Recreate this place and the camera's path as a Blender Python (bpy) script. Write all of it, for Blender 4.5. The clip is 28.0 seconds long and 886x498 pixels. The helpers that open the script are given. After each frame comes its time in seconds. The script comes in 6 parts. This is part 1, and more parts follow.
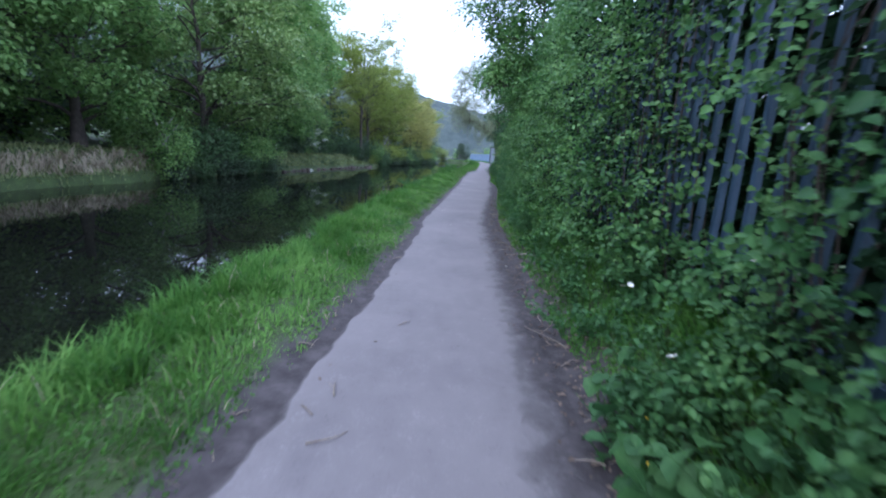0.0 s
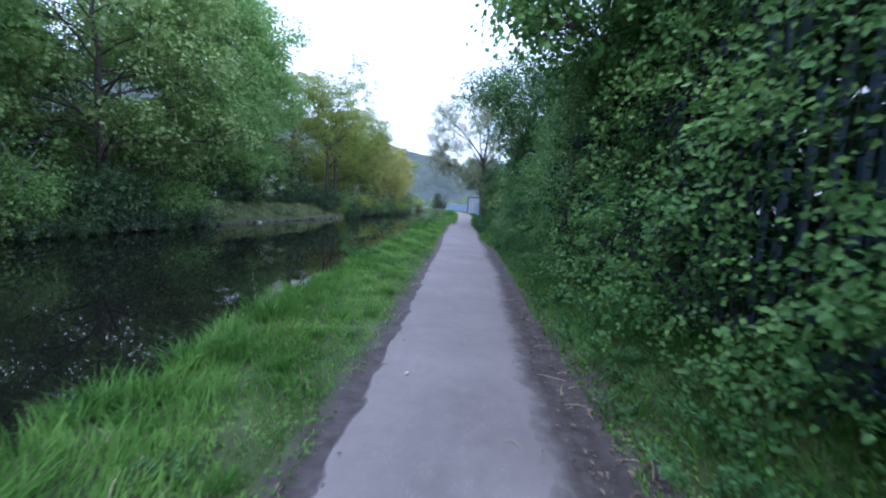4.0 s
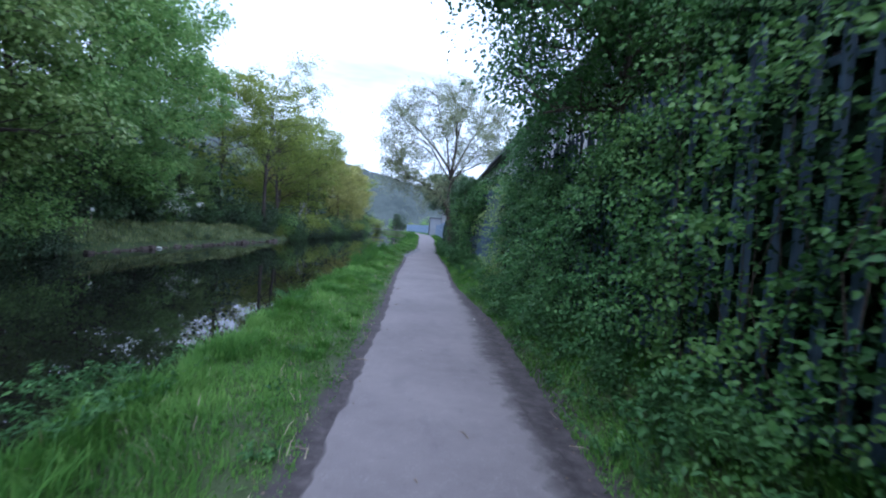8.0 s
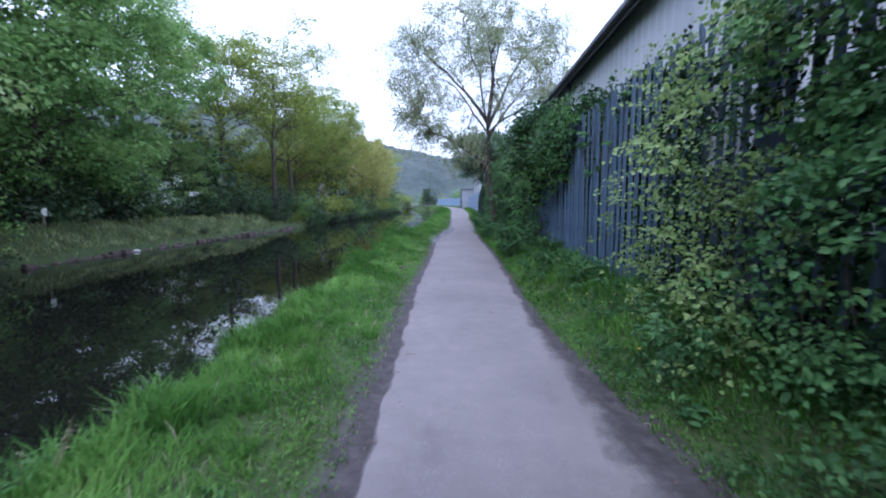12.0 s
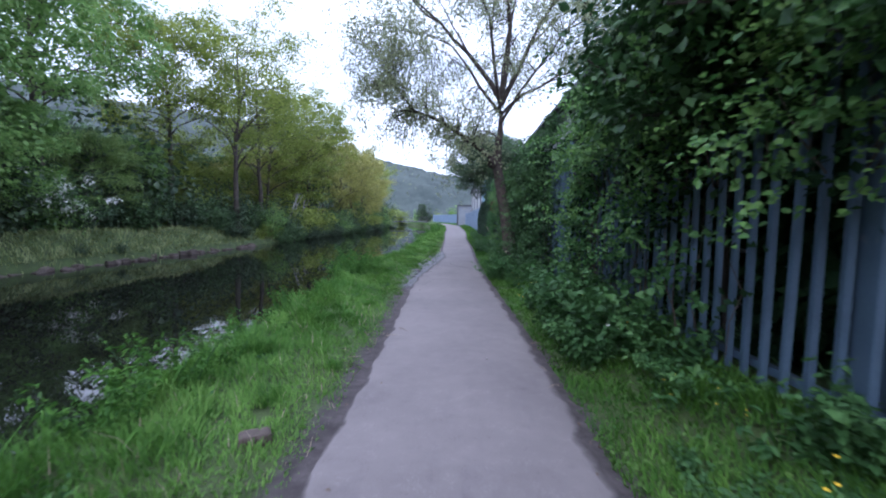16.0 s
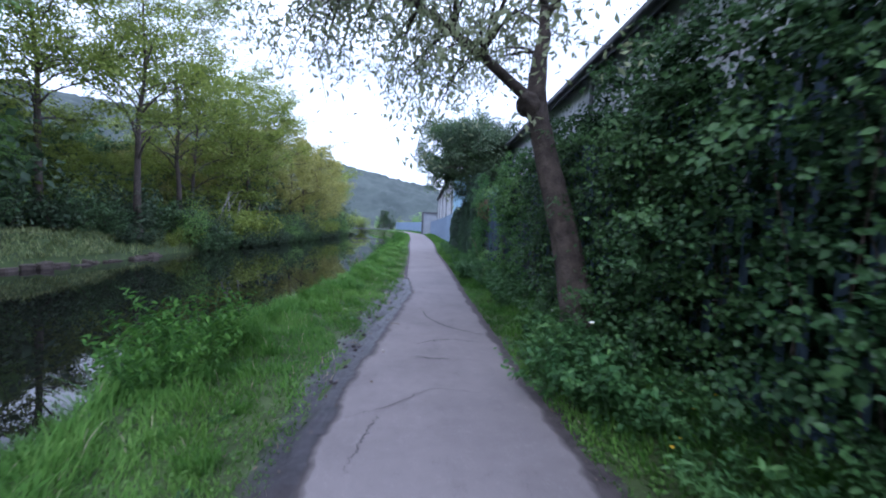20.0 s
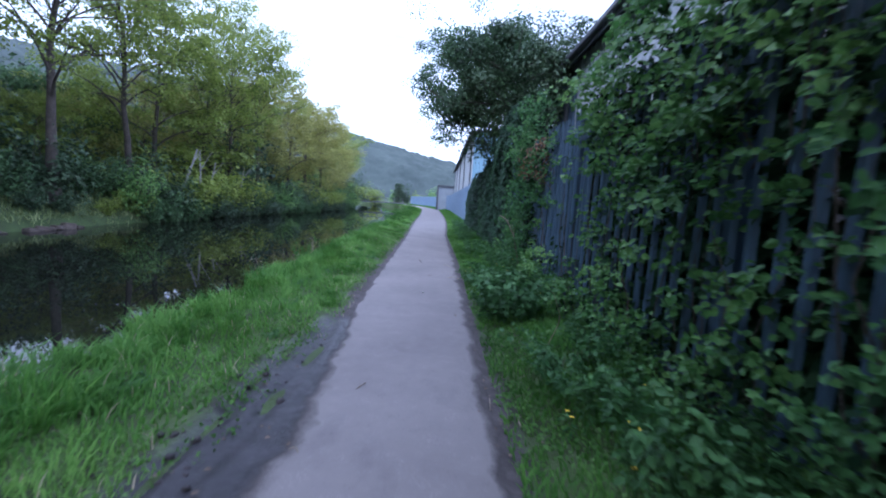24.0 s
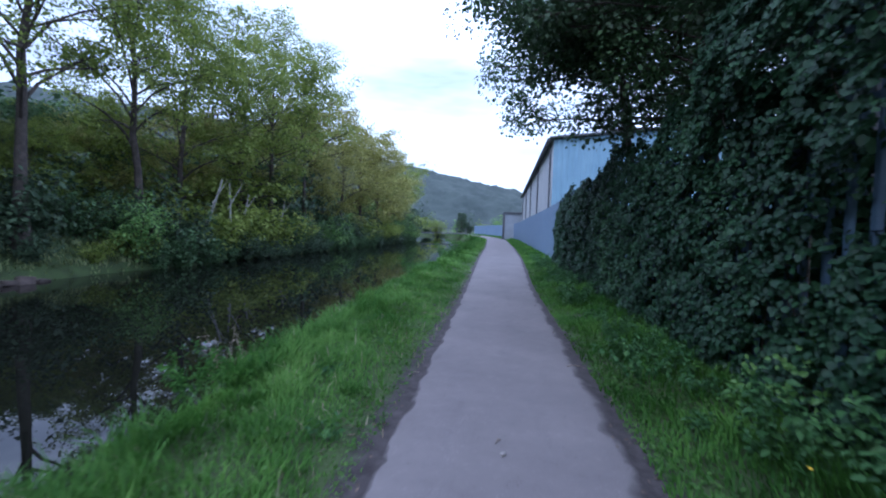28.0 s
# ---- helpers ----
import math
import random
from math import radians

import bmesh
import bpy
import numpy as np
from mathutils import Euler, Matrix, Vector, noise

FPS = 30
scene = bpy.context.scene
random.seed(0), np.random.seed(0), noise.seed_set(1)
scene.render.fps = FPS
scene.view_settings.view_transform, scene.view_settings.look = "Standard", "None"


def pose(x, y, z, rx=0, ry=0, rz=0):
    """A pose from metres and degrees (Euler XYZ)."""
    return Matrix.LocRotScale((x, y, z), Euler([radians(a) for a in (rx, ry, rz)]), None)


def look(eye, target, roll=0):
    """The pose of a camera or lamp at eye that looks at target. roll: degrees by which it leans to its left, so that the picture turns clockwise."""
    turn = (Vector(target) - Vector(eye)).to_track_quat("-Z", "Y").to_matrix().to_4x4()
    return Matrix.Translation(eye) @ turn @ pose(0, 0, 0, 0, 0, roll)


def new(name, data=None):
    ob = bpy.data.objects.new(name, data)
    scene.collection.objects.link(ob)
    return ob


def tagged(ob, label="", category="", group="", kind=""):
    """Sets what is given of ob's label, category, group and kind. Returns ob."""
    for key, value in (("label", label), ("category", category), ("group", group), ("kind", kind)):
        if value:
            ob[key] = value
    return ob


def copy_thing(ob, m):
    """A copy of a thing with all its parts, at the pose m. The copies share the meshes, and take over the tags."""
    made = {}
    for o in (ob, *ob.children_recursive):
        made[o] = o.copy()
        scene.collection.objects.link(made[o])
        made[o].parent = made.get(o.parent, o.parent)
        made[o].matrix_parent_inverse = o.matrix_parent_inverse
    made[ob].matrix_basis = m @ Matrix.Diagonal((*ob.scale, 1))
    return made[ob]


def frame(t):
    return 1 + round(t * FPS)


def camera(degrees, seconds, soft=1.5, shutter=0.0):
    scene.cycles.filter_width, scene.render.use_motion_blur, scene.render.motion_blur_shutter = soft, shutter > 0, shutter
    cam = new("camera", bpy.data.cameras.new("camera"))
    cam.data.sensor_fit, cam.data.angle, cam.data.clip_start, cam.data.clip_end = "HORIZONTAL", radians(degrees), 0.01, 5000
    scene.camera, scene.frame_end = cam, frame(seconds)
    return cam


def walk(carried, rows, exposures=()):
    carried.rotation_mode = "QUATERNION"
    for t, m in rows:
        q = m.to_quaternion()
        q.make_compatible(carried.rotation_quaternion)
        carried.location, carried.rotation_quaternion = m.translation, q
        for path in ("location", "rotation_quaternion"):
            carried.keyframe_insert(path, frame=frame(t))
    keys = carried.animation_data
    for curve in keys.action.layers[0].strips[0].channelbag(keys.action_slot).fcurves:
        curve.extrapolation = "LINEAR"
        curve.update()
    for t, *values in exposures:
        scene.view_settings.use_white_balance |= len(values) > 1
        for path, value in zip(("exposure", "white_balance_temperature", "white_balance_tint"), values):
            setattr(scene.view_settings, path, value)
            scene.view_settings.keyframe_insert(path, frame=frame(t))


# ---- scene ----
cam = camera(91.3, 28.0, soft=2.0, shutter=0.35)
METRES, EYE, TILT, LEAN, TURN = 47.0, 1.31, -2.29, 0.0, 4.3
ROWS = [
    (0.0, 0.0, 0.0, 0.0, 0.65, -9.94, -3.72),
    (0.5, -0.0003, 0.0172, 0.0008, 0.13, -6.77, -3.21),
    (1.0, -0.0011, 0.0353, 0.0017, 3.59, -4.52, -4.05),
    (1.5, -0.0009, 0.053, 0.0021, 4.04, -4.97, -1.74),
    (2.0, -0.0014, 0.0718, 0.0033, 2.03, -4.43, -4.13),
    (2.5, -0.0015, 0.0904, 0.0039, -1.86, -3.41, -2.08),
    (3.0, -0.0014, 0.1098, 0.005, -3.18, -2.65, -2.32),
    (3.5, -0.0008, 0.1283, 0.0055, -3.62, -3.18, -2.07),
    (4.0, 0.0, 0.1466, 0.0063, -2.51, -3.31, -3.72),
    (4.5, 0.0013, 0.1642, 0.0069, -1.08, -3.17, -2.09),
    (6.5, 0.0096, 0.2377, 0.0119, -0.43, -2.31, -2.69),
    (7.0, 0.01, 0.2562, 0.0132, -3.0, -1.6, -2.93),
    (7.5, 0.0106, 0.2741, 0.0139, -3.66, -0.45, -3.33),
    (8.0, 0.0106, 0.2926, 0.0153, -7.72, -0.24, -3.89),
    (8.5, 0.0111, 0.309, 0.0156, -8.68, -2.33, -1.11),
    (9.0, 0.0116, 0.3254, 0.0157, -8.2, -5.9, -1.81),
    (9.5, 0.0131, 0.3409, 0.0163, -6.47, -5.77, -2.08),
    (10.0, 0.0149, 0.3573, 0.0174, -3.88, -4.86, -3.73),
    (10.5, 0.016, 0.3733, 0.018, -2.36, -4.98, -1.82),
    (11.0, 0.0176, 0.3906, 0.019, -0.39, -4.14, -2.21),
    (11.5, 0.0189, 0.4072, 0.0195, -1.38, -3.6, -0.99),
    (13.5, 0.0285, 0.4751, 0.0215, -11.38, -5.93, -0.67),
    (14.0, 0.0315, 0.493, 0.0223, -12.26, -4.3, -3.77),
    (14.5, 0.0335, 0.5103, 0.0232, -9.08, -4.0, -0.88),
    (15.0, 0.0342, 0.5279, 0.024, -2.21, -2.96, -2.1),
    (15.5, 0.0346, 0.5449, 0.0245, -4.84, -2.14, 0.07),
    (16.0, 0.0351, 0.5618, 0.0254, -3.91, -1.79, -0.76),
    (16.5, 0.0359, 0.5786, 0.0258, -5.7, -1.66, 0.05),
    (17.0, 0.0373, 0.5961, 0.0265, -4.26, -2.01, -0.81),
    (17.5, 0.0385, 0.6129, 0.0273, -3.49, -2.37, -0.58),
    (18.0, 0.0401, 0.6308, 0.028, -3.98, -2.39, -0.68),
    (18.5, 0.0406, 0.6483, 0.0289, -3.68, -1.37, -1.06),
    (19.0, 0.0414, 0.6662, 0.0295, -7.09, -0.6, -1.9),
    (19.5, 0.0419, 0.6837, 0.03, -8.91, -0.81, -1.52),
    (20.0, 0.0426, 0.7024, 0.0307, -8.85, -0.59, -1.96),
    (20.5, 0.0434, 0.72, 0.0312, -8.68, -1.73, 0.19),
    (21.0, 0.0456, 0.7383, 0.0321, -7.69, -1.4, -0.99),
    (21.5, 0.0478, 0.7553, 0.0323, -7.98, -1.95, -0.82),
    (23.5, 0.0664, 0.8315, 0.0334, -11.51, -3.21, -2.38),
    (24.0, 0.0698, 0.8501, 0.0342, -6.54, -3.86, -3.77),
    (24.5, 0.0717, 0.8684, 0.0343, -4.98, -2.74, -1.39),
    (25.0, 0.0725, 0.8875, 0.0352, -2.37, -1.18, -2.03),
    (25.5, 0.0728, 0.905, 0.0355, -0.31, -0.86, -0.53),
    (26.0, 0.0732, 0.923, 0.0363, 4.59, -0.85, -1.16),
    (26.5, 0.0743, 0.9405, 0.0368, 4.12, -0.73, 1.05),
    (27.0, 0.0751, 0.9586, 0.038, 2.15, -1.51, -0.61),
    (27.5, 0.0764, 0.9759, 0.0388, 3.27, -1.24, 0.18),
    (28.0, 0.0772, 0.9937, 0.0399, 1.98, -0.38, -1.93),
]
walk(cam, [(t, pose(0, 0, EYE, TILT, LEAN, TURN) @ pose(METRES * x, METRES * y, METRES * z, 90 + pitch, roll, yaw)) for t, x, y, z, yaw, pitch, roll in ROWS], exposures=[(0.0, 0.62, 5120, 16), (7.0, 0.62, 5120, 16), (8.0, 0.38, 5080, 15), (9.0, 0.66, 5120, 16), (14.0, 0.6, 5300, 20), (17.0, 0.54, 5430, 20), (20.0, 0.52, 5250, 19.5), (24.0, 0.61, 4980, 18.5), (26.0, 0.2, 4940, 18), (28.0, 0.13, 4920, 17.5)])


# ---- world, sun, exposure ----
world = bpy.data.worlds.new("overcast_evening")
scene.world = world
world.use_nodes = True
wn, wl = world.node_tree.nodes, world.node_tree.links
wn.clear()
sky = wn.new("ShaderNodeTexSky")
sky.sky_type, sky.sun_disc = "NISHITA", False
sky.sun_elevation, sky.sun_rotation = radians(40), radians(205)
sky.altitude, sky.air_density, sky.dust_density = 100, 1.0, 2.0
wco = wn.new("ShaderNodeTexCoord")
wmap = wn.new("ShaderNodeMapping")
wmap.inputs["Scale"].default_value = (1.0, 1.0, 4.5)
wnoise = wn.new("ShaderNodeTexNoise")
wnoise.inputs["Scale"].default_value, wnoise.inputs["Detail"].default_value, wnoise.inputs["Roughness"].default_value = 1.6, 5, 0.55
wramp = wn.new("ShaderNodeValToRGB")
wramp.color_ramp.elements[0].position, wramp.color_ramp.elements[0].color = 0.38, (4.3, 4.7, 5.6, 1)
wramp.color_ramp.elements[1].position, wramp.color_ramp.elements[1].color = 0.62, (9.2, 9.7, 10.5, 1)
wmix = wn.new("ShaderNodeMix")
wmix.data_type = "RGBA"
wmix.inputs["Factor"].default_value = 0.88
wbg = wn.new("ShaderNodeBackground")
wbg.inputs["Strength"].default_value = 0.138
wout = wn.new("ShaderNodeOutputWorld")
wl.new(wco.outputs["Generated"], wmap.inputs["Vector"])
wl.new(wmap.outputs["Vector"], wnoise.inputs["Vector"])
wl.new(wnoise.outputs["Fac"], wramp.inputs["Fac"])
wl.new(sky.outputs["Color"], wmix.inputs["A"])
wl.new(wramp.outputs["Color"], wmix.inputs["B"])
# an overcast sky is brighter overhead than at the horizon
wsep = wn.new("ShaderNodeSeparateXYZ")
wup = wn.new("ShaderNodeMapRange")
wup.inputs["From Min"].default_value, wup.inputs["From Max"].default_value = 0.0, 1.0
wup.inputs["To Min"].default_value, wup.inputs["To Max"].default_value = 1.0, 2.0
wmul = wn.new("ShaderNodeVectorMath")
wmul.operation = "SCALE"
wl.new(wco.outputs["Generated"], wsep.inputs["Vector"])
wl.new(wsep.outputs["Z"], wup.inputs["Value"])
wl.new(wmix.outputs["Result"], wmul.inputs[0])
wl.new(wup.outputs["Result"], wmul.inputs["Scale"])
wl.new(wmul.outputs["Vector"], wbg.inputs["Color"])
wl.new(wbg.outputs["Background"], wout.inputs["Surface"])
sun = new("sun", bpy.data.lights.new("sun", "SUN"))
sun.data.energy, sun.data.angle, sun.data.color = 1.0, radians(25), (1.0, 0.95, 0.88)
sun.matrix_world = look((-12, -3, 26), (0, 25, 0))


# ---- materials ----
def material(name, dark, light, rough=0.7, scale=6.0, island=False, bump=0.2, bump_scale=40.0, metal=0.0, through_light=0.0, spec=0.4, mid=None, wear=None, objects=False):
    """A procedural surface: two scales of noise between a dark and a light tone, fine relief, optional variation by piece."""
    m = bpy.data.materials.new(name)
    m.use_nodes = True
    n, l = m.node_tree.nodes, m.node_tree.links
    b = n["Principled BSDF"]
    b.inputs["Roughness"].default_value, b.inputs["Metallic"].default_value = rough, metal
    b.inputs["Specular IOR Level"].default_value = spec
    co = n.new("ShaderNodeTexCoord")
    big = n.new("ShaderNodeTexNoise")
    big.inputs["Scale"].default_value, big.inputs["Detail"].default_value = scale, 6
    l.new(co.outputs["Object"], big.inputs["Vector"])
    fine = n.new("ShaderNodeTexNoise")
    fine.inputs["Scale"].default_value, fine.inputs["Detail"].default_value = bump_scale, 4
    l.new(co.outputs["Object"], fine.inputs["Vector"])
    add = n.new("ShaderNodeMath")
    add.operation = "MULTIPLY_ADD"
    add.inputs[1].default_value = 0.4
    l.new(fine.outputs["Fac"], add.inputs[0])
    if island or objects:
        g = n.new("ShaderNodeNewGeometry") if island else n.new("ShaderNodeObjectInfo")
        mixv = n.new("ShaderNodeMath")
        mixv.operation = "MULTIPLY_ADD"
        mixv.inputs[1].default_value = 0.26
        l.new(g.outputs["Random Per Island" if island else "Random"], mixv.inputs[0])
        half = n.new("ShaderNodeMath")
        half.operation = "MULTIPLY_ADD"
        half.inputs[1].default_value, half.inputs[2].default_value = 0.95, -0.085
        l.new(big.outputs["Fac"], half.inputs[0])
        l.new(half.outputs[0], mixv.inputs[2])
        l.new(mixv.outputs[0], add.inputs[2])
    else:
        l.new(big.outputs["Fac"], add.inputs[2])
    ramp = n.new("ShaderNodeValToRGB")
    e = ramp.color_ramp.elements
    e[0].position, e[0].color = 0.42, (*dark, 1)
    e[1].position, e[1].color = 0.98, (*light, 1)
    if mid:
        k = e.new(0.7)
        k.color = (*mid, 1)
    l.new(add.outputs[0], ramp.inputs["Fac"])
    out = ramp.outputs["Color"]
    if wear:
        colour, size, low, high = wear
        w = n.new("ShaderNodeTexNoise")
        w.inputs["Scale"].default_value, w.inputs["Detail"].default_value = size, 8
        l.new(co.outputs["Object"], w.inputs["Vector"])
        wr = n.new("ShaderNodeMapRange")
        wr.inputs["From Min"].default_value, wr.inputs["From Max"].default_value = low, high
        l.new(w.outputs["Fac"], wr.inputs["Value"])
        mx = n.new("ShaderNodeMix")
        mx.data_type = "RGBA"
        mx.inputs["B"].default_value = (*colour, 1)
        l.new(wr.outputs["Result"], mx.inputs["Factor"])
        l.new(out, mx.inputs["A"])
        out = mx.outputs["Result"]
    l.new(out, b.inputs["Base Color"])
    if bump:
        bp = n.new("ShaderNodeBump")
        bp.inputs["Strength"].default_value, bp.inputs["Distance"].default_value = bump, 0.02
        l.new(fine.outputs["Fac"], bp.inputs["Height"])
        l.new(bp.outputs["Normal"], b.inputs["Normal"])
    if through_light:
        t = n.new("ShaderNodeBsdfTranslucent")
        l.new(out, t.inputs["Color"])
        mix = n.new("ShaderNodeMixShader")
        mix.inputs[0].default_value = through_light
        l.new(b.outputs[0], mix.inputs[1])
        l.new(t.outputs[0], mix.inputs[2])
        l.new(mix.outputs[0], n["Material Output"].inputs["Surface"])
    return m


def foliage(name, dark, light, mid=None, rough=0.5, trans=0.3, spec=0.35):
    return material(name, dark, light, rough, 0.9, island=True, bump=0, through_light=trans, spec=spec, mid=mid)


M_GROUND = material("grassy_soil", (0.026, 0.036, 0.012), (0.06, 0.095, 0.024), 0.9, 2.4, bump=0.8, bump_scale=30)
M_GRASS = foliage("grass_blades", (0.042, 0.112, 0.018), (0.195, 0.34, 0.075), (0.092, 0.21, 0.034), trans=0.42, rough=0.6, spec=0.18)
M_RANK = foliage("rank_grass", (0.032, 0.095, 0.016), (0.155, 0.3, 0.055), (0.074, 0.18, 0.028), trans=0.4, rough=0.6, spec=0.18)
M_BANK = foliage("rough_bank_grass", (0.10, 0.125, 0.055), (0.32, 0.34, 0.17), (0.185, 0.225, 0.09), trans=0.3, rough=0.7, spec=0.12)
M_CLOVER = foliage("clover_leaf", (0.04, 0.095, 0.025), (0.16, 0.27, 0.075), (0.085, 0.175, 0.04), trans=0.3, rough=0.65, spec=0.12)
M_DRY = foliage("dry_stalks", (0.22, 0.18, 0.12), (0.45, 0.38, 0.28))
M_HAW = foliage("hawthorn_leaf", (0.022, 0.075, 0.02), (0.205, 0.35, 0.095), (0.083, 0.188, 0.046), trans=0.35, rough=0.45, spec=0.3)
M_IVY = foliage("ivy_leaf", (0.007, 0.024, 0.011), (0.042, 0.095, 0.038), (0.015, 0.044, 0.019), rough=0.5, trans=0.1, spec=0.22)
M_BRAMBLE = foliage("bramble_leaf", (0.024, 0.075, 0.025), (0.145, 0.275, 0.085), (0.063, 0.15, 0.046), spec=0.2)
M_NETTLE = foliage("nettle_leaf", (0.03, 0.08, 0.028), (0.11, 0.22, 0.07), (0.058, 0.135, 0.042), spec=0.2)
M_SYC = foliage("sycamore_leaf", (0.085, 0.17, 0.05), (0.36, 0.52, 0.175), (0.2, 0.34, 0.098), trans=0.55, rough=0.5, spec=0.25)
M_LIME = foliage("fresh_lime_leaf", (0.08, 0.15, 0.04), (0.36, 0.47, 0.16), (0.20, 0.30, 0.085), trans=0.45, rough=0.42, spec=0.5)
M_OAK = foliage("young_oak_leaf", (0.085, 0.13, 0.025), (0.38, 0.44, 0.10), (0.21, 0.27, 0.05), trans=0.5)
M_GOLD = foliage("golden_leaf", (0.15, 0.155, 0.035), (0.52, 0.5, 0.17), (0.32, 0.32, 0.085), trans=0.5)
M_WILLOW = foliage("willow_leaf", (0.16, 0.19, 0.1), (0.42, 0.46, 0.28), (0.27, 0.31, 0.165), trans=0.5)
M_CONCRETE = material("weathered_concrete", (0.10, 0.105, 0.11), (0.21, 0.215, 0.22), 0.9, 1.5, bump=0.3, bump_scale=30)
M_ELDER = foliage("dark_leaf", (0.02, 0.042, 0.018), (0.13, 0.18, 0.095), (0.048, 0.088, 0.04))
# Far-bank canopy shade put into the leaf green; also used for the grey-green hawthorn.
M_SHADE = foliage("shade_toned_leaf", (0.033, 0.07, 0.03), (0.16, 0.25, 0.102), (0.082, 0.146, 0.06), trans=0.3, rough=0.55, spec=0.2)
M_DARKLEAF = foliage("dark_green_leaf", (0.011, 0.036, 0.012), (0.084, 0.165, 0.052), (0.036, 0.085, 0.027), trans=0.25, rough=0.5, spec=0.25)
# Near-black leaves that carry the shade of the hedge hollows in their colour.
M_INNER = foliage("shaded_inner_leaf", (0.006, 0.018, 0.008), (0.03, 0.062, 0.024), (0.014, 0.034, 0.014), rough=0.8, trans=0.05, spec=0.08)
M_REDLEAF = foliage("russet_leaf", (0.10, 0.045, 0.025), (0.24, 0.13, 0.075))
M_BARK = material("bark", (0.032, 0.026, 0.022), (0.115, 0.092, 0.076), 0.9, 5, bump=1.0, bump_scale=26)
M_WILLOWBARK = material("willow_bark", (0.015, 0.012, 0.01), (0.088, 0.069, 0.058), 0.95, 7, bump=1.0, bump_scale=34)
M_HUT = material("pale_render", (0.22, 0.25, 0.29), (0.31, 0.34, 0.38), 0.8, 1.2, bump=0.1)
M_PEBBLE = material("pale_pebble", (0.22, 0.2, 0.19), (0.5, 0.47, 0.44), 0.8, 14, bump=0.3, objects=True)
M_PALEBARK = material("pale_bark", (0.16, 0.15, 0.13), (0.42, 0.40, 0.36), 0.85, 4, bump=0.6, bump_scale=26)
M_STEEL = material("painted_steel", (0.035, 0.06, 0.094), (0.066, 0.104, 0.155), 0.45, 3, bump=0.06, bump_scale=60, spec=0.5, objects=True, wear=((0.16, 0.17, 0.18), 9, 0.62, 0.8))
# Far fence bays: sky sheen and haze put into a paler, bluer colour.
M_FARSTEEL = material("sky_paled_steel", (0.15, 0.21, 0.31), (0.21, 0.28, 0.39), 0.5, 2, bump=0.05, bump_scale=50)
M_CLAD = material("pale_cladding", (0.38, 0.40, 0.43), (0.53, 0.545, 0.57), 0.55, 0.8, bump=0.05, wear=((0.32, 0.34, 0.34), 1.4, 0.6, 0.85))
M_BLUECLAD = material("blue_cladding", (0.16, 0.27, 0.36), (0.24, 0.37, 0.46), 0.5, 0.7, bump=0.05)
M_ROOF = material("roof_sheet", (0.05, 0.055, 0.065), (0.12, 0.125, 0.14), 0.6, 1.0, bump=0.1)
M_STONE = material("bank_stone", (0.04, 0.03, 0.025), (0.13, 0.10, 0.085), 0.9, 3, bump=0.8, bump_scale=18, objects=True)
# No haze in the air: it is put into the hill's greyed green.
M_HILL = material("hazed_wooded_hill", (0.034, 0.047, 0.044), (0.072, 0.09, 0.08), 1.0, 0.03, bump=0.0, bump_scale=0.15)
M_YELLOW = material("yellow_petal", (0.7, 0.45, 0.02), (0.9, 0.65, 0.05), 0.6, 20, bump=0)
M_WHITE = material("white_petal", (0.65, 0.65, 0.6), (0.85, 0.85, 0.8), 0.6, 20, bump=0)
M_LITTER = material("dead_leaf", (0.05, 0.035, 0.026), (0.2, 0.15, 0.115), 0.9, 12, bump=0.2, island=True)
M_TWIG = material("dry_twig", (0.12, 0.09, 0.07), (0.36, 0.30, 0.24), 0.85, 12, bump=0.3, objects=True)
M_CRACK = material("crack_fill", (0.06, 0.052, 0.053), (0.11, 0.096, 0.096), 0.95, 9, bump=0.6)

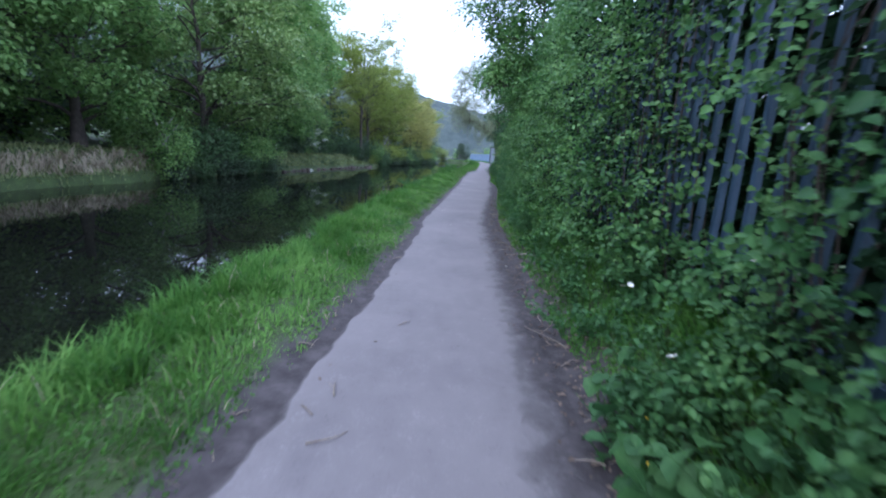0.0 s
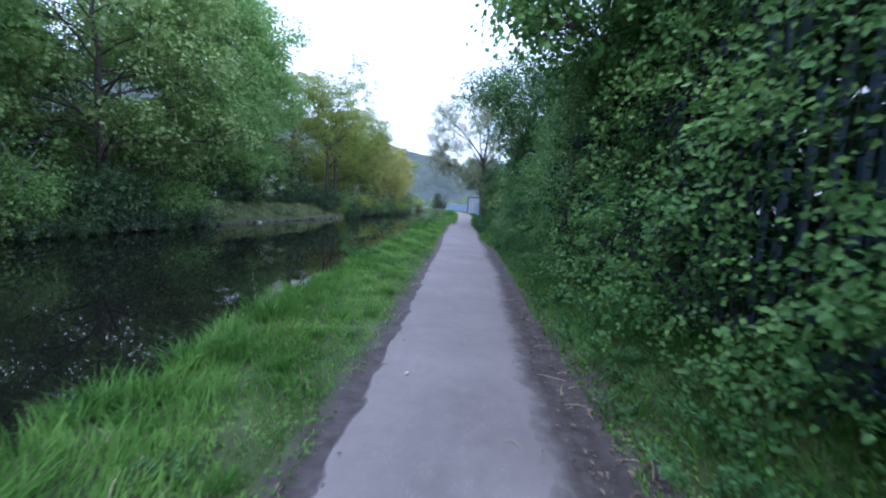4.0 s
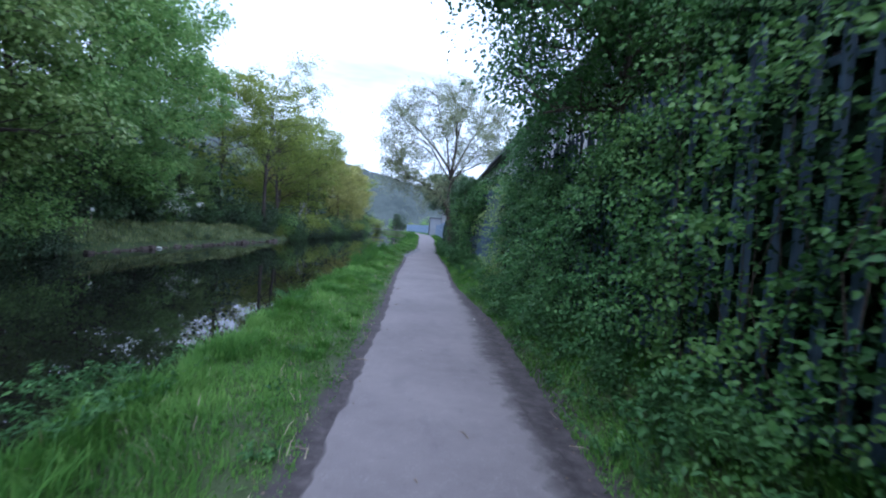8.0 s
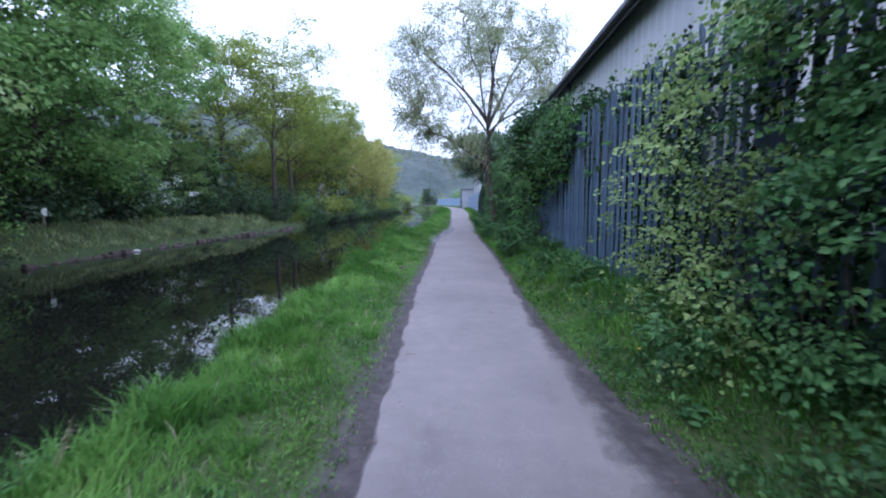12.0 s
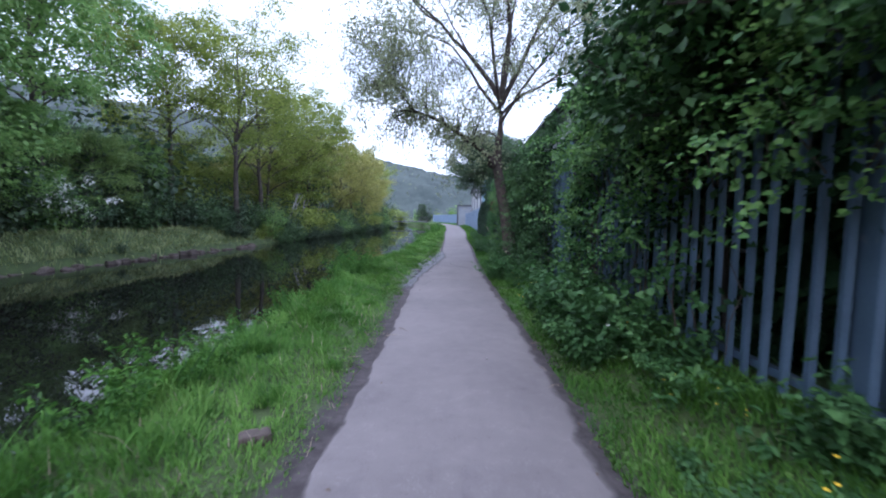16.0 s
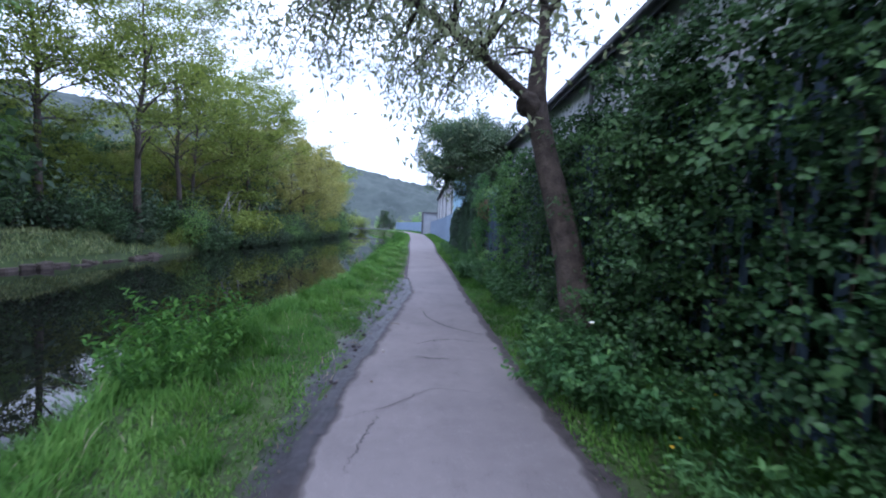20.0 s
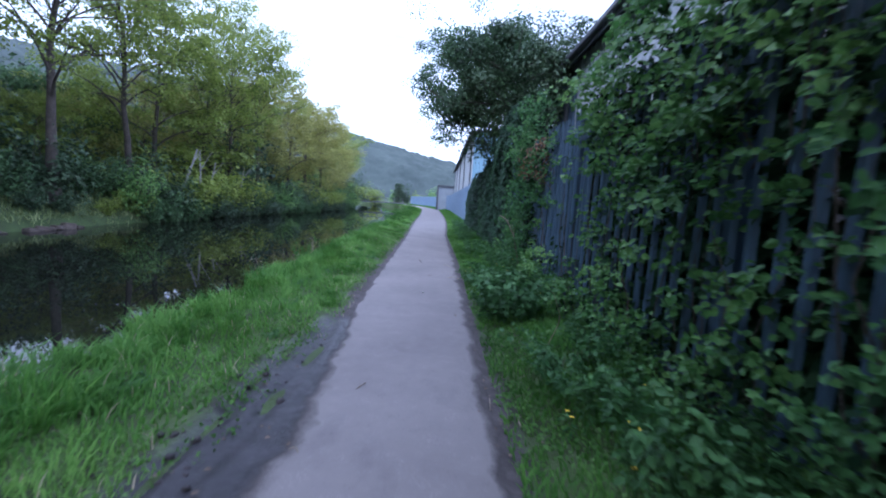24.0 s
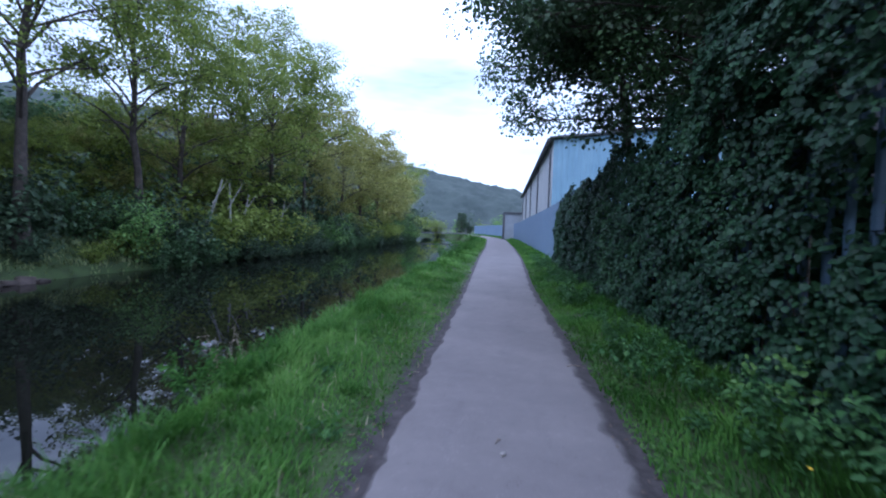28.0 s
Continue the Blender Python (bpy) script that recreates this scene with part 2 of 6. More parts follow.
def path_material():
    """Worn tarmac that gives way to soil, wet mud and moss where the strip's own attributes say so, with crumbly borders."""
    m = bpy.data.materials.new("worn_towpath")
    m.use_nodes = True
    n, l = m.node_tree.nodes, m.node_tree.links
    b = n["Principled BSDF"]
    co = n.new("ShaderNodeTexCoord")

    def noise_tex(scale, detail=6, rough=0.6, stretch=None):
        t = n.new("ShaderNodeTexNoise")
        t.inputs["Scale"].default_value, t.inputs["Detail"].default_value, t.inputs["Roughness"].default_value = scale, detail, rough
        if stretch:
            mp = n.new("ShaderNodeMapping")
            mp.inputs["Scale"].default_value = stretch
            l.new(co.outputs["Object"], mp.inputs["Vector"])
            l.new(mp.outputs["Vector"], t.inputs["Vector"])
        else:
            l.new(co.outputs["Object"], t.inputs["Vector"])
        return t.outputs["Fac"]

    def ramp(src, stops):
        r = n.new("ShaderNodeValToRGB")
        e = r.color_ramp.elements
        e[0].position, e[0].color = stops[0][0], (*stops[0][1], 1)
        e[1].position, e[1].color = stops[-1][0], (*stops[-1][1], 1)
        for p, c in stops[1:-1]:
            e.new(p).color = (*c, 1)
        l.new(src, r.inputs["Fac"])
        return r.outputs["Color"]

    def mixed(fac, a, c):
        x = n.new("ShaderNodeMix")
        x.data_type = "RGBA"
        l.new(fac, x.inputs["Factor"])
        l.new(a, x.inputs["A"])
        l.new(c, x.inputs["B"])
        return x.outputs["Result"]

    def spread(attribute, grains, low, high):
        """An attribute broken up by noise into a crumbly border."""
        at = n.new("ShaderNodeAttribute")
        at.attribute_name = attribute
        v = at.outputs["Fac"]
        for src, weight in grains:
            ma = n.new("ShaderNodeMath")
            ma.operation = "MULTIPLY_ADD"
            ma.inputs[1].default_value = weight
            l.new(src, ma.inputs[0])
            l.new(v, ma.inputs[2])
            v = ma.outputs[0]
        mr = n.new("ShaderNodeMapRange")
        mr.inputs["From Min"].default_value = low + sum(w for _, w in grains) * 0.5
        mr.inputs["From Max"].default_value = high + sum(w for _, w in grains) * 0.5
        l.new(v, mr.inputs["Value"])
        return mr.outputs["Result"]

    broad, mid, grit = noise_tex(0.9, 8, 0.55), noise_tex(7, 8, 0.65), noise_tex(75, 4, 0.75)
    scuff = noise_tex(2.2, 7, 0.6, (1.6, 0.5, 1))
    tarmac = ramp(broad, ((0.3, (0.148, 0.130, 0.129)), (0.7, (0.205, 0.180, 0.176))))
    tarmac = mixed(ramp(scuff, ((0.56, (0, 0, 0)), (0.8, (0.55, 0.55, 0.55)))), tarmac, ramp(mid, ((0.3, (0.10, 0.088, 0.094)), (0.7, (0.13, 0.115, 0.122)))))
    tarmac = mixed(ramp(grit, ((0.5, (0, 0, 0)), (0.7, (0.75, 0.75, 0.75)))), tarmac, ramp(mid, ((0.3, (0.06, 0.053, 0.054)), (0.68, (0.31, 0.28, 0.275)))))
    soil = ramp(mid, ((0.32, (0.032, 0.026, 0.026)), (0.52, (0.06, 0.05, 0.05)), (0.72, (0.10, 0.085, 0.084))))
    wet = ramp(mid, ((0.35, (0.010, 0.008, 0.011)), (0.68, (0.032, 0.027, 0.033))))
    moss = ramp(mid, ((0.32, (0.03, 0.03, 0.016)), (0.5, (0.042, 0.06, 0.022)), (0.7, (0.065, 0.10, 0.032))))
    f_soil = spread("soil", ((mid, 1.5), (grit, 0.5), (broad, 0.7)), 0.3, 0.85)
    f_wet = spread("wet", ((mid, 0.9), (broad, 0.5)), 0.35, 0.75)
    f_moss = spread("moss", ((mid, 1.3), (grit, 0.4)), 0.25, 0.8)
    colour = mixed(f_moss, mixed(f_wet, mixed(f_soil, tarmac, soil), wet), moss)
    l.new(colour, b.inputs["Base Color"])
    b.inputs["Specular IOR Level"].default_value = 0.3
    gloss = n.new("ShaderNodeMapRange")
    gloss.inputs["To Min"].default_value, gloss.inputs["To Max"].default_value = 0.88, 0.46
    l.new(f_wet, gloss.inputs["Value"])
    l.new(gloss.outputs["Result"], b.inputs["Roughness"])
    rough = n.new("ShaderNodeMath")
    rough.operation = "MULTIPLY"
    l.new(mid, rough.inputs[0])
    l.new(f_soil, rough.inputs[1])
    high = n.new("ShaderNodeMath")
    high.operation = "MULTIPLY_ADD"
    high.inputs[1].default_value = 0.12
    l.new(grit, high.inputs[0])
    l.new(rough.outputs[0], high.inputs[2])
    bp = n.new("ShaderNodeBump")
    bp.inputs["Strength"].default_value, bp.inputs["Distance"].default_value = 0.7, 0.03
    l.new(high.outputs[0], bp.inputs["Height"])
    l.new(bp.outputs["Normal"], b.inputs["Normal"])
    return m


M_PATH = path_material()

M_WATER = bpy.data.materials.new("canal_water")
M_WATER.use_nodes = True
_n, _l = M_WATER.node_tree.nodes, M_WATER.node_tree.links
_b = _n["Principled BSDF"]
_b.inputs["Base Color"].default_value = (0.006, 0.0065, 0.005, 1)
_b.inputs["Roughness"].default_value = 0.015
_b.inputs["IOR"].default_value = 1.333
_co, _mp, _w1, _bp = _n.new("ShaderNodeTexCoord"), _n.new("ShaderNodeMapping"), _n.new("ShaderNodeTexNoise"), _n.new("ShaderNodeBump")
_mp.inputs["Scale"].default_value = (1.0, 0.55, 1.0)
_w1.inputs["Scale"].default_value, _w1.inputs["Detail"].default_value = 0.95, 1.2
_bp.inputs["Strength"].default_value, _bp.inputs["Distance"].default_value = 0.03, 0.05
_l.new(_co.outputs["Object"], _mp.inputs["Vector"])
_l.new(_mp.outputs["Vector"], _w1.inputs["Vector"])
_l.new(_w1.outputs["Fac"], _bp.inputs["Height"])
_l.new(_bp.outputs["Normal"], _b.inputs["Normal"])


# ---- mesh helpers ----
def mesh_np(name, verts, faces, mat, smooth=False):
    """A mesh from an array of vertices and an array (or list of arrays) of equal-sided faces."""
    me = bpy.data.meshes.new(name)
    groups = [np.asarray(f, dtype=np.int32) for f in (faces if isinstance(faces, list) else [faces]) if len(f)]
    verts = np.asarray(verts, dtype=np.float32)
    me.vertices.add(len(verts))
    me.vertices.foreach_set("co", verts.ravel())
    loops = np.concatenate([g.ravel() for g in groups])
    sizes = np.concatenate([np.full(len(g), g.shape[1], dtype=np.int32) for g in groups])
    me.loops.add(len(loops))
    me.loops.foreach_set("vertex_index", loops)
    me.polygons.add(len(sizes))
    me.polygons.foreach_set("loop_start", np.concatenate([[0], np.cumsum(sizes)[:-1]]).astype(np.int32))
    if smooth:
        me.polygons.foreach_set("use_smooth", np.ones(len(sizes), dtype=bool))
    me.materials.append(mat)
    me.update(calc_edges=True)
    me.validate()
    return me


def part(name, data, mat, parent, label="", kind=""):
    """Links a bmesh or a mesh as one object under a thing or a part."""
    if isinstance(data, bmesh.types.BMesh):
        me = bpy.data.meshes.new(name)
        data.to_mesh(me)
        data.free()
        me.materials.append(mat)
        data = me
    ob = new(name, data)
    ob.parent = parent
    return tagged(ob, label=label, kind=kind)


def thing(name, place, label, category, group="", kind=""):
    ob = new(name)
    ob.location = place
    ob.empty_display_size = 0.2
    return tagged(ob, label, category, group, kind)


def solid(name, mesh, label, category, group="", kind="", place=(0, 0, 0)):
    ob = new(name, mesh)
    ob.location = place
    return tagged(ob, label, category, group, kind)


def box_bm(size, at=(0, 0, 0), bevel=0.0, bm=None):
    bm = bm or bmesh.new()
    made = bmesh.ops.create_cube(bm, size=1.0, matrix=Matrix.LocRotScale(at, None, size))
    if bevel:
        vs = set(made["verts"])
        bmesh.ops.bevel(bm, geom=[e for e in bm.edges if e.verts[0] in vs], offset=bevel, segments=2, affect="EDGES")
    return bm


class Tubes:
    """Gathers tapered tubes (trunks, limbs, stalks) into one mesh."""

    def __init__(self):
        self.v, self.f, self.count = [], [], 0

    def add(self, pts, radii, sides=6, relief=0.0):
        """relief: the depth of long wandering bark ridges, as a share of the radius."""
        pts = np.asarray(pts, float)
        d = np.gradient(pts, axis=0)
        d /= np.linalg.norm(d, axis=1)[:, None] + 1e-9
        ref = np.array([1.0, 0.2, 0.1]) if abs(d[0][2]) > 0.7 else np.array([0.0, 0.1, 1.0])
        u = np.cross(d, ref)
        u /= np.linalg.norm(u, axis=1)[:, None] + 1e-9
        w = np.cross(d, u)
        a = np.linspace(0, 2 * math.pi, sides, endpoint=False)
        ring = u[:, None, :] * np.cos(a)[None, :, None] + w[:, None, :] * np.sin(a)[None, :, None]
        fat = np.asarray(radii, float)[:, None, None]
        if relief:
            run = np.arange(len(pts))[:, None] * 0.11
            ridge = np.abs(np.sin(5.5 * a[None] + 1.1 * np.sin(run * 2.1) + 0.7 * np.sin(run * 5.3 + 3 * a[None]))) + 0.6 * np.abs(np.sin(9 * a[None] - 1.3 * np.sin(run * 3.4 + 1) + run * 0.4))
            fat = fat * (1 + relief * (ridge - 0.9 + 0.3 * np.sin(run * 7 + 4 * a[None])))[..., None]
        v = pts[:, None, :] + ring * fat
        i, j = np.meshgrid(np.arange(len(pts) - 1), np.arange(sides), indexing="ij")
        k = (j + 1) % sides
        q = np.stack([i * sides + j, i * sides + k, (i + 1) * sides + k, (i + 1) * sides + j], -1).reshape(-1, 4)
        self.v.append(v.reshape(-1, 3))
        self.f.append(q + self.count)
        self.count += len(pts) * sides

    def mesh(self, name, mat):
        return mesh_np(name, np.concatenate(self.v), np.concatenate(self.f), mat, smooth=True)


def unit(v):
    return v / (np.linalg.norm(v, axis=-1, keepdims=True) + 1e-9)


def leaf_mesh(name, rng, at, facing, length, mat, ratio=0.6, droop=0.35, jitter=0.6, pointed=True, axes=None):
    """A leaf at each place: folded along its midrib, facing roughly the given way. Four triangles a leaf, or two when not pointed."""
    n = len(at)
    nor = unit(np.broadcast_to(facing, (n, 3)) + rng.normal(0, jitter, (n, 3)))
    ax = rng.normal(0, 1, (n, 3)) if axes is None else np.array(axes)
    ax[:, 2] -= droop * 2
    ax = unit(ax - nor * np.sum(ax * nor, 1, keepdims=True))
    side = np.cross(nor, ax)
    L = np.asarray(length) * rng.uniform(0.65, 1.25, n)
    L = L[:, None]
    W = L * ratio * 0.5
    up = nor * L * 0.12
    if pointed:
        v = np.stack([at, at + ax * L * 0.3 + side * W + up, at + ax * L * 0.68 + side * W * 0.75 + up, at + ax * L - up * 0.6,
                      at + ax * L * 0.68 - side * W * 0.75 + up, at + ax * L * 0.3 - side * W + up], 1)
        f = np.array([[0, 1, 2, 3], [0, 3, 4, 5]])
        faces = (np.arange(n)[:, None, None] * 6 + f[None]).reshape(-1, 4)
    else:
        v = np.stack([at, at + ax * L * 0.5 + side * W + up, at + ax * L, at + ax * L * 0.5 - side * W + up], 1)
        f = np.array([[0, 1, 2], [0, 2, 3]])
        faces = (np.arange(n)[:, None, None] * 4 + f[None]).reshape(-1, 3)
    return mesh_np(name, v.reshape(-1, 3), faces, mat)


def sprays(rng, roots, reach, per, out=math.pi):
    """Leaf places, facings and axes along arching twigs that reach outwards from the roots, in tiers that face the light."""
    n = len(roots)
    a = rng.normal(out, 1.0, n)
    d = unit(np.stack([np.cos(a), np.sin(a), rng.normal(0.25, 0.6, n)], 1))
    L = reach * rng.uniform(0.5, 1.4, n)
    k = np.clip((np.arange(per)[None] + rng.uniform(0, 1, (n, per))) / per, 0.06, 1)[..., None]
    at = roots[:, None] + d[:, None] * L[:, None, None] * k + np.array([0, 0, -0.4]) * L[:, None, None] * k ** 2
    side = unit(np.cross(d, np.array([0, 0, 1.0])))[:, None] * np.where(np.arange(per) % 2, 1.0, -1.0)[None, :, None]
    axes = d[:, None] * 0.6 + side * rng.uniform(0.3, 1.2, (n, per, 1)) + rng.normal(0, 0.45, (n, per, 3))
    face = np.array([-0.45, -0.3, 0.7]) + rng.normal(0, 0.4, (n, 1, 3)) + rng.normal(0, 0.38, (n, per, 3))
    return (at + side * 0.012 + rng.normal(0, 0.022, at.shape)).reshape(-1, 3), unit(face.reshape(-1, 3)), axes.reshape(-1, 3)


def blades(name, rng, at, height, mat, width=0.006, lean=0.35, out=None):
    """A bent grass blade at each place."""
    n = len(at)
    a = rng.uniform(0, 2 * math.pi, n)
    dirv = np.stack([np.cos(a), np.sin(a), np.zeros(n)], 1)
    if out is not None:
        dirv = unit(dirv + np.asarray(out))
    side = np.stack([-dirv[:, 1], dirv[:, 0], np.zeros(n)], 1)
    h = (np.asarray(height) * rng.uniform(0.5, 1.2, n))[:, None]
    w = width * (0.6 + rng.random(n))[:, None]
    b = lean * rng.uniform(0.2, 1.5, n)[:, None] * h
    z = np.array([0, 0, 1.0])
    v = np.stack([at - side * w, at + side * w, at + dirv * b * 0.35 + z * h * 0.6 - side * w * 0.8, at + dirv * b * 0.35 + z * h * 0.6 + side * w * 0.8,
                  at + dirv * b + z * h * 0.95], 1)
    q = (np.arange(n)[:, None] * 5 + np.array([[0, 1, 3, 2]]))
    t = (np.arange(n)[:, None] * 5 + np.array([[2, 3, 4]]))
    return mesh_np(name, v.reshape(-1, 3), [q, t], mat)


# ---- the plan: lines along the walk, by y ----
def along(*pairs):
    ys, xs = np.array(pairs[0::2], float), np.array(pairs[1::2], float)
    return lambda y: np.interp(y, ys, xs)


path_l = along(-6, -0.9, 4, -0.92, 7.2, -0.98, 8.7, -1.1, 12, -1.06, 16, -1.07, 21, -1.0, 24, -1.05, 27.4, -1.1, 31, -1.03, 33.5, -1.03, 36, -1.05, 37.5, -0.97, 39, -0.79, 42.5, -0.43, 46, -0.5, 55, -0.4, 68, -0.4, 80, -0.25, 108, -0.4, 120, -0.9, 140, -2.8, 172, -9.5)
path_r = along(-6, 0.62, 2.5, 0.6, 7, 0.36, 9, 0.27, 12.5, 0.37, 17, 0.6, 21, 0.7, 25.5, 0.52, 31, 0.68, 37, 0.65, 42, 0.75, 49.5, 1.0, 57, 1.1, 68, 1.6, 80, 1.9, 108, 2.2, 120, 1.5, 140, -0.6, 172, -7)
bank_l = along(-6, -2.15, 3, -2.2, 6.5, -2.32, 9, -2.52, 13, -2.6, 30, -2.62, 36, -2.68, 41, -2.5, 43, -2.22, 45, -2.0, 49, -1.88, 52, -1.96, 60, -1.96, 88, -1.7, 110, -2.0, 125, -2.9, 140, -5.2, 172, -13)
far_b = along(-40, -16.8, 40, -16.8, 46, -16.4, 52, -15.8, 56, -15.5, 62, -15.5, 66, -15.1, 72, -14.9, 81, -14.4, 106, -13.0, 125, -13.6, 145, -17, 172, -26)
fence_x = along(-6, 1.35, 22, 1.5, 26, 1.56, 36, 1.74, 44.4, 1.97, 48, 2.12, 52, 2.2, 58, 2.36, 68, 2.78, 100, 3.6, 120, 3.4, 135, 2.6, 172, -4.8)
WATER = -0.98


def smooth01(t):
    t = np.clip(t, 0, 1)
    return t * t * (3 - 2 * t)


def wave(x, y, s=1.0):
    return np.sin(x * 2.1 * s + y * 1.3 * s) * 0.5 + np.sin(x * 0.7 * s - y * 2.9 * s + 1.7) * 0.3 + np.sin(y * 0.83 * s + 0.4 + x * 4.3 * s) * 0.2


def ground_z(x, y):
    x, y = np.asarray(x, float), np.asarray(y, float)
    pl, pr, bl, fb, fx = path_l(y), path_r(y), bank_l(y), far_b(y), fence_x(y)
    rise = np.interp(y, [-6, 18, 23, 28, 34, 46, 70, 110], [0.48, 0.5, 0.5, 0.44, 0.29, 0.15, 0.12, 0.1])
    z = rise * smooth01((x - pr - 0.05) / np.maximum(fx - pr - 0.1, 0.3)) + 0.03 * wave(x, y) * smooth01((x - pr) / 0.3)
    left = smooth01((pl - x) / 0.4)
    z = z + left * (0.03 * wave(x, y, 1.4) + 0.01)
    edge = bl + 0.12 * wave(x * 0, y, 1.1)
    z = z - smooth01((edge - x) / 0.45) * 1.7
    inland = fb - x + 0.15 * wave(x * 0, y, 0.8)
    z = z + smooth01(inland / 0.25) * 1.1 + smooth01((inland - 0.2) / 2.2) * 1.0 + 0.06 * np.maximum(inland - 3, 0) ** 0.9 + 0.08 * wave(x, y, 0.6) * smooth01(inland)
    return np.where(y > 176, np.maximum(z, -0.4), z)


def sheet(name, xs, ys, zf, mat):
    X, Y = np.meshgrid(xs, ys, indexing="xy")
    Z = zf(X, Y)
    nx, ny = len(xs), len(ys)
    i, j = np.meshgrid(np.arange(ny - 1), np.arange(nx - 1), indexing="ij")
    q = np.stack([i * nx + j, i * nx + j + 1, (i + 1) * nx + j + 1, (i + 1) * nx + j], -1).reshape(-1, 4)
    return mesh_np(name, np.stack([X, Y, Z], -1).reshape(-1, 3), q, mat, smooth=True)


xs = np.concatenate([[-2500, -900, -300, -120, -60], np.arange(-45, -19, 1.5), np.arange(-19, -12, 0.3), np.arange(-12, -4, 1.0), np.arange(-4, 4.5, 0.12), np.arange(5, 20, 1.5), [30, 60, 120, 300, 900, 2500]])
ys = np.concatenate([[-1500, -400, -100, -40, -15], np.arange(-8, 75, 0.25), np.arange(75, 180, 1.5), [190, 220, 300, 500, 900, 3000]])
solid("ground", sheet("ground", xs, ys, ground_z, M_GROUND), "grassy soil banks on either side of a canal", "ground", kind="structure")
solid("water", sheet("water", np.linspace(-40, 2.2, 20), np.concatenate([[-60], np.arange(-40, 200, 6.0)]), lambda x, y: x * 0 + WATER, M_WATER), "dark still canal water reflecting trees and sky", "canal", kind="structure")


def strip(name, left, right, ys, cols, lift, values):
    """A strip of path surface between two lines, lying just above the ground, with its soil, wet and moss as attributes."""
    t = np.linspace(0, 1, cols)
    X = left(ys)[:, None] * (1 - t) + right(ys)[:, None] * t
    Y = np.repeat(ys[:, None], cols, 1)
    Z = ground_z(X, Y) + lift(X, Y)
    i, j = np.meshgrid(np.arange(len(ys) - 1), np.arange(cols - 1), indexing="ij")
    q = np.stack([i * cols + j, i * cols + j + 1, (i + 1) * cols + j + 1, (i + 1) * cols + j], -1).reshape(-1, 4)
    me = mesh_np(name, np.stack([X, Y, Z], -1).reshape(-1, 3), q, M_PATH, smooth=True)
    for key, val in values(X, Y).items():
        me.attributes.new(key, "FLOAT", "POINT").data.foreach_set("value", np.ascontiguousarray(val, np.float32).ravel())
    return me


all_y = np.concatenate([np.arange(-6, 60, 0.1), np.arange(60, 172.5, 0.5)])
mud_w = along(-6, 0.22, 3, 0.27, 8, 0.17, 13, 0.16, 18, 0.16, 23, 0.2, 30, 0.15, 35, 0.2, 38, 0.33, 40, 0.44, 42, 0.54, 43.5, 0.4, 45, 0.2, 48, 0.12, 52, 0.14, 60, 0.08, 172, 0.06)
wet_w = along(34.5, 0.0, 36.5, 0.16, 38, 0.24, 40, 0.34, 42, 0.34, 43.5, 0.24, 45.2, 0.0)
mud_r = along(-6, 0.25, 3, 0.25, 7, 0.3, 11, 0.32, 16, 0.2, 21, 0.2, 24, 0.07, 30, 0.07, 40, 0.08, 50, 0.1, 55, 0.09, 172, 0.05)
stain = along(-6, 0.2, 3, 0.2, 7, 0.18, 12, 0.14, 16, 0.14, 19, 0.26, 21, 0.2, 23, 0.14, 26, 0.03, 40, 0.03, 49, 0.04, 56, 0.03, 60, 0.02)


def frayed(y, seed):
    return 0.018 * np.sin(y * 7.3 + seed) + 0.012 * np.sin(y * 17.1 + 2 * seed) + 0.012 * np.sin(y * 3.1 + seed * 3)


def worn(X, Y):
    dl, dr = X - path_l(Y) - frayed(Y, 1), path_r(Y) - X - frayed(Y, 2)
    soil = np.maximum(1.15 - np.maximum(dl, 0) / (0.04 + 0.4 * wet_w(Y)), 1.15 - np.maximum(dr, 0) / (0.05 + 1.5 * stain(Y)))
    wet = 0.95 * smooth01(wet_w(Y) / 0.12) - np.maximum(dl, 0) / (0.05 + 0.28 * wet_w(Y))
    return {"soil": soil, "wet": np.maximum(wet, 0), "moss": X * 0}


def soil_left(X, Y):
    d = path_l(Y) - X
    return {"soil": X * 0 + 1.6, "wet": np.clip(0.95 * smooth01(wet_w(Y) / 0.12) - np.maximum(d - 0.42, 0) / 0.25, 0, 1), "moss": np.clip((d - mud_w(Y) * 0.55) / (mud_w(Y) * 0.5 + 0.15), 0, 1.4)}


def rutted(X, Y):
    """Tyre and boot ruts pressed into the wet mud."""
    d = path_l(Y) - X
    ridge = 0.55 * np.sin(d * 31 + 1.2 * np.sin(Y * 1.9)) + 0.45 * np.sin(Y * 8.3 + 5 * np.sin(d * 9)) * np.sin(Y * 2.1 + d * 14)
    return 0.016 * ridge * smooth01(wet_w(Y) / 0.15) * smooth01(d / 0.06) * smooth01((mud_w(Y) + 0.05 - d) / 0.12)


def soil_right(X, Y):
    d = X - path_r(Y)
    return {"soil": X * 0 + 1.6, "wet": X * 0, "moss": np.clip((d - mud_r(Y) * 0.7) / (mud_r(Y) * 0.4 + 0.12), 0, 1.4)}


